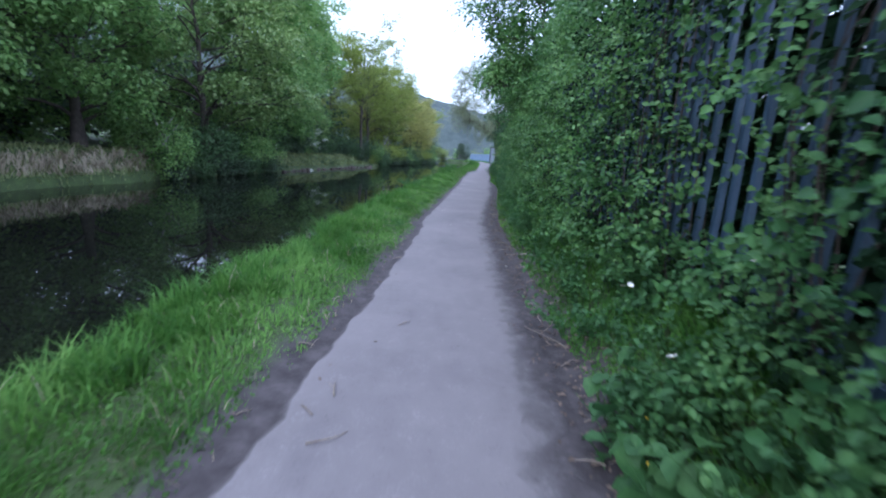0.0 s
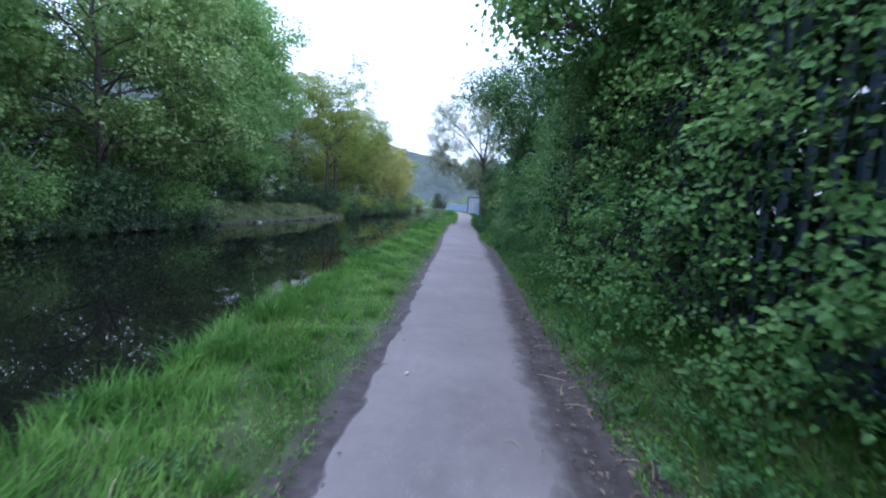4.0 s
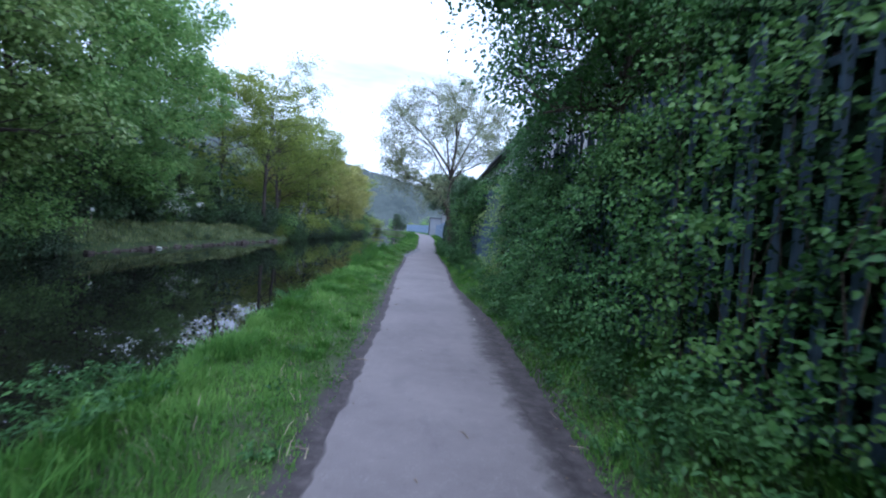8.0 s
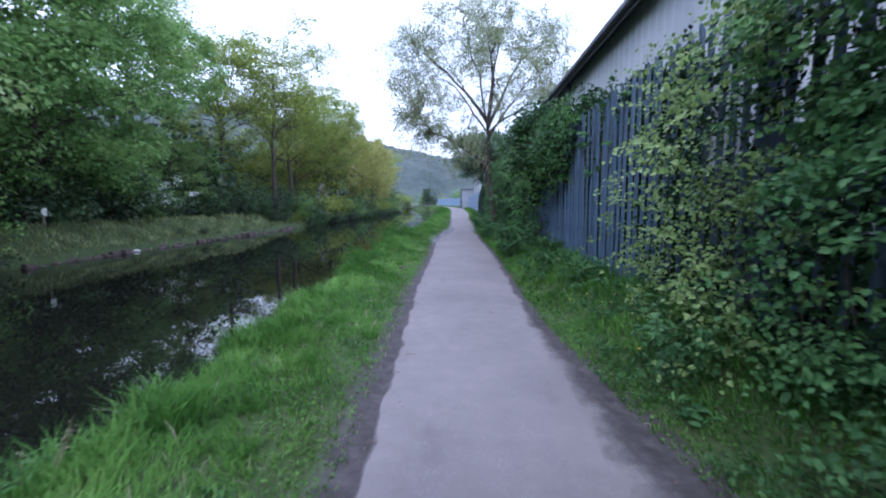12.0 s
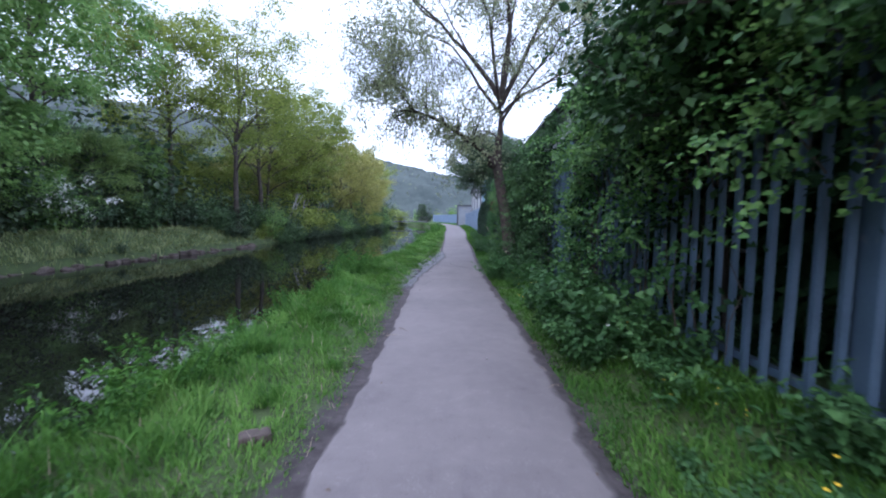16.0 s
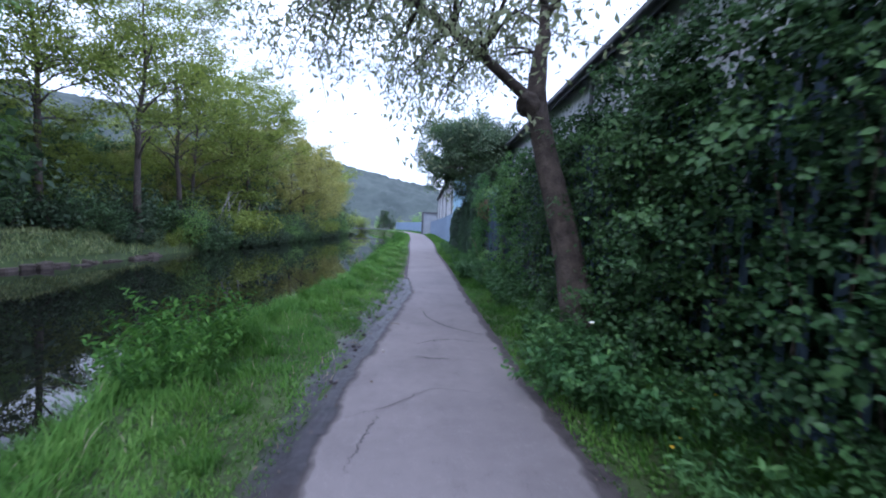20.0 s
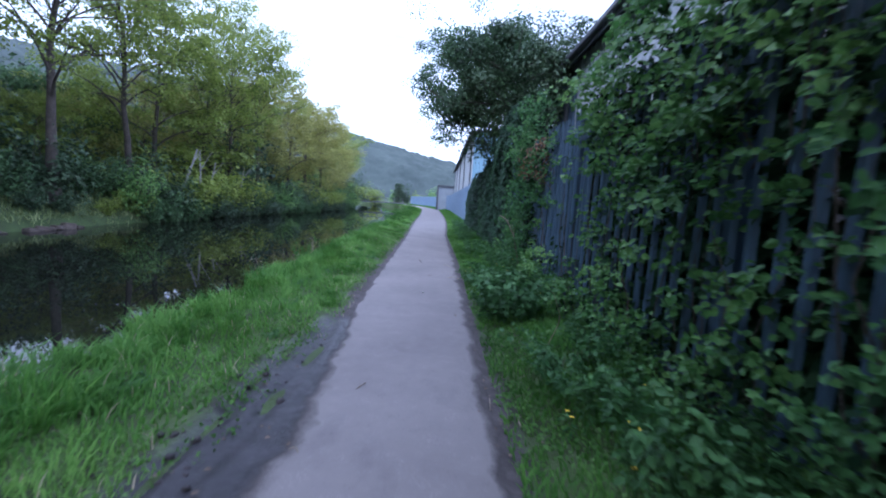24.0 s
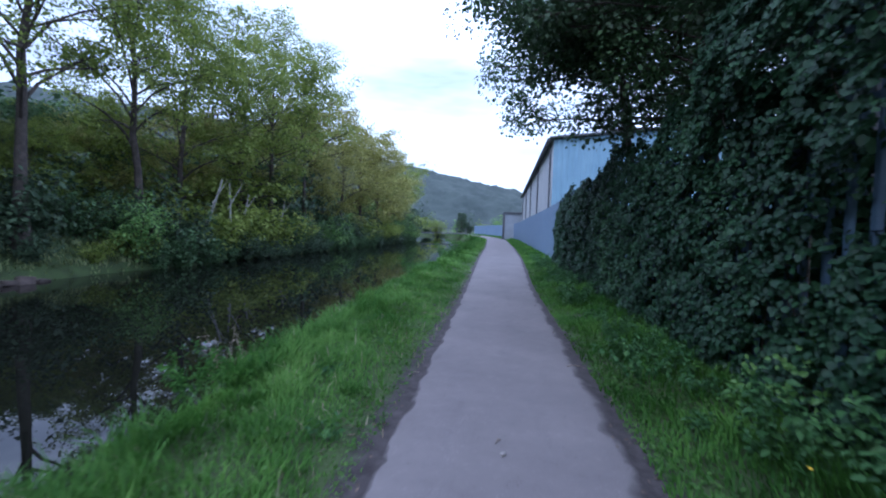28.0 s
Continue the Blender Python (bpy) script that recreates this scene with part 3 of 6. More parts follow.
path_cols = 34
solid("path", strip("path", path_l, path_r, all_y, path_cols, lambda X, Y: 0.022 - 0.012 * np.exp(-np.minimum(X - path_l(Y), path_r(Y) - X) / 0.04), worn), "narrow worn grey tarmac towpath with crumbling soil-stained edges", "path", kind="structure")
solid("soil_strip_1", strip("soil_strip", lambda y: path_l(y) - mud_w(y) - 0.25, lambda y: path_l(y) + 0.02, all_y, 30, lambda X, Y: 0.009 - 0.035 * smooth01((path_l(Y) - X - mud_w(Y)) / 0.25) + rutted(X, Y), soil_left), "bare trodden soil and wet mud along the towpath edge", "soil", kind="structure")
solid("soil_strip_2", strip("soil_strip", lambda y: path_r(y) - 0.02, lambda y: path_r(y) + mud_r(y) + 0.25, all_y, 12, lambda X, Y: 0.009 - 0.035 * smooth01((X - path_r(Y) - mud_r(Y)) / 0.25), soil_right), "bare trodden soil with leaf litter under the hedge", "soil", kind="structure")


# ---- hills ----
def hill_mesh(seed, dist, depth, heights, bumps, mat):
    rng = np.random.default_rng(seed)
    az = np.radians(np.linspace(-75, 60, 420))
    rows = np.linspace(0, 1, 46)
    top = np.interp(np.degrees(az), *heights)
    A, T = np.meshgrid(az, rows, indexing="xy")
    D = dist + depth * T
    Z = top[None, :] * np.sin(T * math.pi / 2) * (dist + depth) * 1.0 - 1.5
    B = np.array([[noise.noise((float(D[i, j] * math.sin(A[i, j])) * 0.06, float(D[i, j] * math.cos(A[i, j])) * 0.06, seed)) for j in range(len(az))] for i in range(len(rows))])
    Z = Z + (B * bumps + rng.normal(0, bumps * 0.35, Z.shape)) * (T > 0.05)
    n = len(az)
    i, j = np.meshgrid(np.arange(len(rows) - 1), np.arange(n - 1), indexing="ij")
    q = np.stack([i * n + j, i * n + j + 1, (i + 1) * n + j + 1, (i + 1) * n + j], -1).reshape(-1, 4)
    return mesh_np("hill", np.stack([D * np.sin(A), D * np.cos(A), Z], -1).reshape(-1, 3), q, mat)


solid("backdrop_hill", hill_mesh(4, 420, 260, ([-75, -45, -24, -12.5, -4, 4, 14, 30, 60], [0.19, 0.2, 0.185, 0.137, 0.108, 0.08, 0.055, 0.05, 0.05]), 3.0, M_HILL), "long wooded hillside with painted-in haze sloping down beyond the canal", "hill", kind="structure")


# ---- palisade fence ----
def pale_mesh(h):
    """A corrugated steel pale with a split pointed head."""
    w, d = 0.034, 0.014
    prof = [(-w, -d), (-w * 0.62, d * 0.2), (-w * 0.3, d), (0, d * 0.35), (w * 0.3, d), (w * 0.62, d * 0.2), (w, -d)]
    v, f = [], []
    for z in (0.0, h - 0.09):
        v += [(y, x, z) for x, y in prof]
    tip = [h - 0.06, h - 0.02, h, h - 0.045, h, h - 0.02, h - 0.06]
    v += [(y, x * 0.8, t) for (x, y), t in zip(prof, tip)]
    back = [(y - 0.003, x, z) for y, x, z in v]
    m = len(v)
    v = v + back
    for r in range(2):
        for c in range(6):
            a, b = r * 7 + c, r * 7 + c + 1
            f += [(a, b, b + 7, a + 7), (m + b, m + a, m + a + 7, m + b + 7)]
    return mesh_np("pale", v, np.array(f), M_STEEL)


PALE = pale_mesh(2.31)
PITCH = 0.16


def post_bm():
    bm = bmesh.new()
    prof = [(0, -0.05), (0.1, -0.05), (0.1, -0.04), (0.012, -0.04), (0.012, 0.04), (0.1, 0.04), (0.1, 0.05), (0, 0.05)]
    rings = [[bm.verts.new((x, y, z)) for x, y in prof] for z in (-0.2, 2.24)]
    for i in range(8):
        bm.faces.new((rings[0][i], rings[0][(i + 1) % 8], rings[1][(i + 1) % 8], rings[1][i]))
    bm.faces.new(rings[1])
    bm.faces.new(list(reversed(rings[0])))
    return bm


def fence_panel(y0, y1, near, rng):
    x0, x1 = float(fence_x(y0)), float(fence_x(y1))
    z0 = float(ground_z(x0, y0))
    length = math.hypot(x1 - x0, y1 - y0)
    turn = -math.atan2(x1 - x0, y1 - y0)
    t = thing("fence_panel", (x0, y0, z0), "dark blue-grey steel palisade fence bay with pointed pales" if near else "light blue-grey steel fence bay beyond the ivy", "fence", "palisade fence bays along the towpath")
    t.rotation_euler = (0, 0, turn)
    count = int(round(length / PITCH))
    if near:
        for k in range(count):
            p = part("pale", PALE, None, t)
            p.location = (rng.normal(-0.03, 0.004), (k + 0.5) * length / count, 0.03 + rng.normal(0, 0.012))
            p.rotation_euler = (rng.normal(0, 0.008), rng.normal(0, 0.006), rng.normal(0, 0.08))
            p.scale = (-1, 1, 1)
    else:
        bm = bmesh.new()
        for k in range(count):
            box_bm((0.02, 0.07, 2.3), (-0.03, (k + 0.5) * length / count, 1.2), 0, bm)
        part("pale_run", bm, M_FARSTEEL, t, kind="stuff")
    part("post", post_bm(), M_STEEL, t)
    for z in (0.13, 1.97):
        bm = box_bm((0.008, length - 0.02, 0.05), (0.0, length / 2, z), 0.001)
        box_bm((0.045, length - 0.02, 0.008), (0.022, length / 2, z + 0.02), 0.001, bm)
        part("rail", bm, M_STEEL, t)
    return t


frng = np.random.default_rng(11)
y = -5.0
while y < 170:
    step = 2.79 if y < 60 else 5.4
    fence_panel(y, y + step, y < 60, frng)
    y += step


# ---- buildings behind the fence ----
def shed(name, x0, y0, y1, slope, eave, width, wall_mat, gable_mat, label, pitch=0.1, bay=1.0):
    """A long industrial shed whose side wall runs along the fence: ribbed walls, roof sheets and gutter."""
    turn = -math.atan(slope)
    length = y1 - y0
    base = 0.0
    t = thing(name, (x0, y0, base), label, "building")
    t.rotation_euler = (0, 0, turn)

    def ribbed(n, pitchw, depth, to_world, h0, h1):
        v, f = [], []
        us = []
        for k in range(n):
            for u, d in ((0, 0), (0.55, 0), (0.65, depth), (0.9, depth)):
                us.append(((k + u) * pitchw, d))
        us.append((n * pitchw, 0))
        for u, d in us:
            v.append(to_world(u, d, h0(u)))
        for u, d in us:
            v.append(to_world(u, d, h1(u)))
        m = len(us)
        f = [(i, i + 1, m + i + 1, m + i) for i in range(m - 1)]
        back = [to_world(u, -0.12, h0(u)) for u, d in us] + [to_world(u, -0.12, h1(u)) for u, d in us]
        f += [(2 * m + i + 1, 2 * m + i, 3 * m + i, 3 * m + i + 1) for i in range(m - 1)]
        return np.array(v + back), np.array(f)

    n = int(length / 0.3)
    v, f = ribbed(n, length / n, 0.035, lambda u, d, z: (-d, u, z), lambda u: -0.3, lambda u: eave)
    part("side_wall", mesh_np("side_wall", v, f, wall_mat), None, t, "pale ribbed metal cladding")
    k = int(width / 0.3)
    for nm, yy, s in (("gable_wall", 0.0, -1), ("gable_wall", length, 1)):
        v, f = ribbed(k, width / k, 0.035, lambda u, d, z: (u, yy + s * d, z), lambda u: -0.3, lambda u: eave + pitch * (u if u < width / 2 else width - u))
        part(nm, mesh_np(nm, v, f, gable_mat), None, t)
    part("back_wall", box_bm((0.15, length, eave + 0.3), (width, length / 2, eave / 2 - 0.15)), wall_mat, t)
    for s in (0, 1):
        bm = bmesh.new()
        a = (-0.25, eave - 0.25 * pitch + 0.06) if s == 0 else (width + 0.25, eave - 0.25 * pitch + 0.06)
        b = (width / 2, eave + pitch * width / 2 + 0.06)
        vs = [bm.verts.new((p[0], yy, p[1] + dz)) for dz in (0, 0.09) for p in (a, b) for yy in (-0.3, length + 0.3)]
        for q in ((0, 1, 3, 2), (4, 6, 7, 5), (0, 4, 5, 1), (2, 3, 7, 6), (0, 2, 6, 4), (1, 5, 7, 3)):
            bm.faces.new([vs[i] for i in q])
        part("roof_slope", bm, M_ROOF, t)
    part("gutter", box_bm((0.13, length + 0.5, 0.13), (-0.31, length / 2, eave - 0.03), 0.02), M_ROOF, t, "dark gutter along the eave")
    bm = box_bm((0.03, length + 0.5, 0.24), (-0.255, length / 2, eave - 0.06))
    part("fascia", bm, M_ROOF, t)
    for q in range(int(length / 9) + 1):
        yy = min(0.4 + q * 9, length - 0.3)
        tb = Tubes()
        tb.add([(-0.12, yy, eave - 0.1), (-0.12, yy, 2.0), (-0.12, yy, 0.0)], [0.05, 0.05, 0.05], 8)
        part("downpipe", tb.mesh("downpipe", M_ROOF), None, t)
    return t


warehouse = shed("warehouse", 2.55, 15.0, 52.9, 0.034, 5.0, 16, M_CLAD, M_CLAD, "long pale metal-clad warehouse with a dark gutter")
# Panel that stands in for a darker, recessed end of the side wall.
cladding = bmesh.new()
for k in range(8):
    box_bm((0.05, 0.16, 4.9), (-0.05, 36.05 + k * 0.25, 2.35), 0.008, cladding)
box_bm((0.03, 2.0, 4.9), (-0.045, 36.92, 2.35), 0.0, cladding)
part("cladding_panel", cladding, M_STEEL, warehouse, "dark blue ribbed panel on the end of the wall")
shed("blue_warehouse", 3.3, 71.0, 112.0, 0.031, 6.3, 18, M_CLAD, M_BLUECLAD, "large warehouse with a blue gable and pale side wall", 0.09)


def hut():
    t = thing("hut", (1.9, 112.5, 0.0), "small flat-roofed hut with dark corner frame and pale wall", "hut")
    part("wall", box_bm((2.6, 4.0, 3.9), (1.4, 2.0, 1.95), 0.01), M_HUT, t)
    part("roof", box_bm((3.0, 4.4, 0.3), (1.4, 2.0, 4.0), 0.02), M_ROOF, t)
    part("corner_post", box_bm((0.3, 0.3, 3.9), (0.0, -0.05, 1.95), 0.01), M_ROOF, t)


hut()


# ---- trees ----
def grow(rng, height, trunk_r, limbs, spread, crown_from, lean=(0, 0), fork=0.0, subs=5, up=0.6, reach=None):
    """The limbs of a tree: returns its tubes and the places where leaves gather."""
    tb, tips = Tubes(), []
    k = np.linspace(0, 1, 9)
    wob = np.cumsum(rng.normal(0, 0.012 * height, (9, 2)), 0) * k[:, None]
    trunk = np.stack([lean[0] * k + wob[:, 0], lean[1] * k + wob[:, 1], k * height * 0.86], 1)
    tb.add(trunk, trunk_r * (1 - k * 0.9) + trunk_r * 0.5 * np.exp(-k * 22), 8)
    tips.append(trunk[-1])
    for i in range(limbs):
        f = crown_from + (1 - crown_from) * ((i + rng.random()) / limbs) ** 0.9
        p0 = np.array([np.interp(f, k, trunk[:, c]) for c in range(3)])
        a = i * 2.4 + rng.normal(0, 0.5)
        width = spread * (math.sin(min(1, (f - crown_from) / (1 - crown_from) * 0.63 + 0.2) * math.pi) ** 0.6) * rng.uniform(0.7, 1.1)
        if reach is not None:
            width *= 1 + reach[2] * max(0, math.cos(a - math.atan2(reach[1], reach[0])))
        rise = width * up * rng.uniform(0.4, 1.2)
        t = np.linspace(0, 1, 6)
        out = np.stack([np.cos(a) * width * t, np.sin(a) * width * t, rise * t ** 0.7 - 0.12 * width * t * t], 1) + np.cumsum(rng.normal(0, 0.03 * width, (6, 3)), 0) * t[:, None]
        limb = p0 + out
        r0 = trunk_r * 0.42 * (1.1 - f)
        tb.add(limb, np.maximum(r0 * (1 - t * 0.85), 0.012), 5)
        tips.append(limb[-1])
        for s in range(subs):
            g = rng.uniform(0.3, 1.0)
            q0 = np.array([np.interp(g, t, limb[:, c]) for c in range(3)])
            b = a + rng.normal(0, 0.9)
            ln = width * rng.uniform(0.25, 0.5)
            t4 = np.linspace(0, 1, 4)
            tw = q0 + np.stack([np.cos(b) * ln * t4, np.sin(b) * ln * t4, ln * rng.uniform(-0.2, 0.9) * t4], 1) + rng.normal(0, 0.02 * ln, (4, 3))
            tb.add(tw, np.maximum(r0 * 0.35 * (1 - t4 * 0.8), 0.008), 4)
            tips.append(tw[-1])
    return tb, np.array(tips)


def pads(rng, centres, radii, per, flat=0.65, up=0.6):
    """Leaf places and facings on the outer shells of rounded leaf pads round each centre."""
    n = len(centres) * per
    d = unit(rng.normal(0, 1, (n, 3)) + np.array([0, 0, up]))
    r = np.repeat(np.asarray(radii, float) * np.ones(len(centres)), per)[:, None]
    at = np.repeat(centres, per, 0) + d * r * (0.35 + 0.75 * rng.random((n, 1)) ** 0.6) * np.array([1, 1, flat])
    return at, unit(d * 0.8 + np.array([0, 0, 0.75]))


def crown_leaves(name, rng, tips, per, radius, length, mat, flat=0.62, pointed=False, ratio=0.7, droop=0.3):
    at, facing = pads(rng, tips, radius * rng.uniform(0.6, 1.5, len(tips)), per, flat)
    return leaf_mesh(name, rng, at, facing, length, mat, ratio, droop, 0.4, pointed)


def tree_kind(seed, height, trunk_r, limbs, spread, crown_from, per, radius, length, leaf, bark, label, subs=5, **more):
    rng = np.random.default_rng(seed)
    tb, tips = grow(rng, height, trunk_r, limbs, spread, crown_from, subs=subs, **more)
    return tb.mesh("trunk", bark), crown_leaves("crown", rng, tips, per, radius, length, leaf), label


def plant_tree(kind, x, y, scale=1.0, turn=0.0, name="tree", sink=0.1, group="trees along the far bank", stretch=1.0):
    trunk, crown, label = kind
    t = thing(name, (x, y, float(ground_z(x, y)) - sink), label, "tree", group)
    t.rotation_euler = (0, 0, turn)
    t.scale = (scale, scale, scale * stretch)
    part("trunk", trunk, None, t)
    part("crown", crown, None, t)
    return t


SYC = [tree_kind(20 + s, 15.5, 0.3, 34, 5.2, 0.06, 132, 1.12, 0.24, (M_SYC, M_LIME, M_SYC)[s], M_BARK, "large leafy green sycamore on the canal bank", 6) for s in range(3)]
ASH = [tree_kind(30 + s, 16.5, 0.23, 30, 4.4, 0.32, 66, 0.78, 0.165, M_OAK, M_BARK, "tall airy tree with yellow-green spring leaves and bare limbs", 6, up=0.85, lean=((1.3, -0.6), (-0.9, 0.5), (0.7, 0.9))[s]) for s in range(3)]
OAK = [tree_kind(40 + s, 14.0, 0.22, 28, 4.4, 0.1, 95, 0.88, 0.19, M_OAK, M_BARK, "yellow-green leafing tree on the far bank", 6) for s in range(2)]
ALDER = [tree_kind(36 + s, 16.5, 0.24, 34, 4.6, 0.38, 92, 0.85, 0.2, (M_OAK, M_SYC)[s], M_BARK, "tall alder with gaps of sky between its limbs", 6) for s in range(2)]
GOLD = [tree_kind(50, 12.5, 0.2, 24, 3.8, 0.06, 80, 0.85, 0.21, M_GOLD, M_BARK, "golden-leaved young oak on the far bank", 6)]
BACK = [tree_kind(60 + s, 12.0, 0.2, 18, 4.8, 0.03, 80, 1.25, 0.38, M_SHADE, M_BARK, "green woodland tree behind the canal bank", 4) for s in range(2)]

trng = np.random.default_rng(5)
for i, (x, y, s) in enumerate([(-19.5, 3, 1), (-20, 9, 0.95), (-21.5, 15, 1.02), (-20.5, 21, 0.95), (-18.6, 28.5, 0.95), (-20, 35, 1.0), (-20.5, 41.0, 1.02), (-19.5, -4, 1), (-20, -12, 1)]):
    plant_tree(SYC[i % 3], x, y, s, trng.uniform(0, 6))
for i, (x, y, s) in enumerate([(-16.95, 60.9, 1.05), (-17.7, 67.3, 0.98), (-17.2, 79, 1.0), (-17.0, 85, 0.98), (-16.5, 126, 0.8), (-19, 138, 0.8), (-24, 152, 0.85), (-30, 165, 0.85)]):
    plant_tree(ASH[(i + 1) % 3], x, y, s, trng.uniform(0, 6))
for i, (x, y, s) in enumerate([(-19.0, 71.5, 1.0), (-18.2, 76.5, 1.02), (-20, 64, 0.38), (-22, 58.5, 0.4), (-22.5, 65.5, 0.38)]):
    plant_tree(OAK[i % 2], x, y, s, trng.uniform(0, 6))
for i, (x, y, s) in enumerate([(-18.5, 90, 1.18), (-17.5, 96, 1.12), (-16.5, 101, 1.1), (-16, 107, 1.02), (-16, 113, 0.9), (-17, 120, 0.8)]):
    plant_tree(GOLD[0], x, y, s, trng.uniform(0, 6))
for x, y, s in ((-20.6, 73.5, 0.7), (-20.4, 80, 0.78), (-20.2, 86.5, 0.8), (-21.5, 68.8, 0.55)):
    plant_tree(GOLD[0], x, y, s, y)
plant_tree(OAK[1], -22.6, 61.5, 0.55, 2.0)
for i, (x, y, s) in enumerate([(-20.3, 58.0, 1.0), (-21.0, 48.5, 1.02)]):
    plant_tree(ALDER[i], x, y, s, trng.uniform(0, 6))
for i, (x, y, s) in enumerate([(-20.2, 45.6, 0.4), (-20.6, 51.4, 0.36), (-21.4, 54.6, 0.4)]):
    plant_tree(SYC[i], x, y, s, trng.uniform(0, 6), group="young sycamores on the far bank")
for i, yy in enumerate(range(-10, 172, 8)):
    plant_tree(BACK[i % 2], float(np.interp(yy, [0, 125, 172], [-28, -28, -40])) + trng.normal(0, 1.5), yy + trng.normal(0, 1), trng.uniform(0.85, 1.15) * (1.0 if yy < 44 else 0.58), trng.uniform(0, 6), group="woodland trees behind the bank")


for i, yy in enumerate(np.arange(46.0, 100, 3.8)):
    plant_tree(BACK[i % 2], -24.3 + trng.normal(0, 0.7), float(yy) + trng.normal(0, 0.6), trng.uniform(0.46, 0.58), trng.uniform(0, 6), group="woodland trees behind the bank")


def shrub_kind(seed, width, height, n, length, leaf, label):
    """A rounded bank shrub: many stems from one stool, leaves gathered round their ends."""
    rng = np.random.default_rng(seed)
    tb, tips = Tubes(), []
    for k in range(16):
        a, r = rng.uniform(0, 2 * math.pi), width * rng.uniform(0.2, 1.0) ** 0.6
        t = np.linspace(0, 1, 5)
        h = height * rng.uniform(0.5, 1.0) * (1 - 0.45 * (r / width) ** 2)
        pts = np.stack([np.cos(a) * r * t ** 1.3, np.sin(a) * r * t ** 1.3, h * t], 1) + np.cumsum(rng.normal(0, 0.04 * height, (5, 3)), 0) * t[:, None]
        tb.add(pts, 0.045 * (1.1 - t), 5)
        tips += [pts[1] * 0.9, pts[2], pts[3], pts[4]]
    tips = np.array(tips)
    return tb.mesh("stool", M_BARK), crown_leaves("foliage", rng, tips, n, height * 0.2, length, leaf, 0.7), label


def plant_shrub(kind, x, y, scale, turn, name="shrub", group="shrubs along the far bank", sink=0.05, base=None):
    stool, leaves, label = kind
    t = thing(name, (x, y, (float(ground_z(x, y)) if base is None else base) - sink), label, "shrub", group)
    t.rotation_euler, t.scale = (0, 0, turn), (scale, scale, scale)
    part("stool", stool, None, t)
    part("foliage", leaves, None, t)
    return t


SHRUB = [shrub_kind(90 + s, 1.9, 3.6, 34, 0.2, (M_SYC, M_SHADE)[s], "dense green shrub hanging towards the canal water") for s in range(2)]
SHRUB += [shrub_kind(94, 2.0, 3.4, 26, 0.25, M_OAK, "yellow-green shrub on the canal bank"), shrub_kind(95, 2.2, 4.2, 24, 0.3, M_ELDER, "dark shrub in the shade of the bank trees")]
for yy in np.arange(22.5, 34.5, 1.7):
    plant_shrub(SHRUB[int(yy) % 2], float(far_b(yy)) - 0.9 + trng.normal(0, 0.25), yy, trng.uniform(0.75, 1.0), trng.uniform(0, 6))
for yy in np.arange(65.0, 124, 2.3):
    plant_shrub(SHRUB[(0, 2, 3, 1, 2)[int(yy) % 5]], float(far_b(yy)) - 0.75 + trng.normal(0, 0.3), yy, trng.uniform(0.7, 1.15), trng.uniform(0, 6))
for yy in np.arange(-4, 128, 4.2):
    plant_shrub(SHRUB[(3, 0, 3, 2)[int(yy) % 4]], float(far_b(yy)) - 6.2 + trng.normal(0, 0.7), yy, trng.uniform(1.05, 1.5) * (1.15 if yy > 50 else 0.9), trng.uniform(0, 6), group="shade shrubs behind the bank")
for yy in np.arange(57.6, 67, 1.5):
    plant_shrub(SHRUB[(3, 1)[int(yy) % 2]], float(far_b(yy)) - 2.2 + trng.normal(0, 0.3), yy, trng.uniform(0.6, 0.85), trng.uniform(0, 6), group="shade shrubs behind the bank")
for yy in np.arange(34.5, 61, 2.0):
    plant_shrub(SHRUB[(3, 1, 3)[int(yy) % 3]], float(far_b(yy)) - 3.4 + trng.normal(0, 0.4), yy, trng.uniform(0.6, 0.95), trng.uniform(0, 6), group="shade shrubs behind the bank")
for yy in np.arange(124, 172, 3.2):
    plant_shrub(SHRUB[(0, 2, 3)[int(yy) % 3]], float(far_b(yy)) - 1.0, yy, trng.uniform(1.0, 1.6), trng.uniform(0, 6))
for k in range(18):
    plant_shrub(SHRUB[(0, 3, 2)[k % 3]], -52 + k * 4.5, 184 + trng.normal(0, 5), trng.uniform(1.0, 2.0), trng.uniform(0, 6), group="far hedge beyond the bend")
for yy in np.arange(-6, 150, 6.5):
    plant_shrub(SHRUB[3], -25.5 + trng.normal(0, 0.8), yy, trng.uniform(1.2, 1.6), trng.uniform(0, 6), group="shade shrubs behind the bank")

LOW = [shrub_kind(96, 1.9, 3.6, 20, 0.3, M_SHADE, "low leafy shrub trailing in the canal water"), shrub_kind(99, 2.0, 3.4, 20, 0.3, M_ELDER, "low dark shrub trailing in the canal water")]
for yy in np.arange(65.5, 124, 1.3):
    plant_shrub(LOW[int(yy * 3) % 2], float(far_b(yy)) - 0.05 + trng.normal(0, 0.12), yy, trng.uniform(0.3, 0.55), trng.uniform(0, 6), base=WATER + 0.05)
for yy in np.arange(22.5, 35, 1.2):
    plant_shrub(LOW[int(yy * 3) % 2], float(far_b(yy)) - 0.05 + trng.normal(0, 0.12), yy, trng.uniform(0.3, 0.5), trng.uniform(0, 6), base=WATER + 0.05)

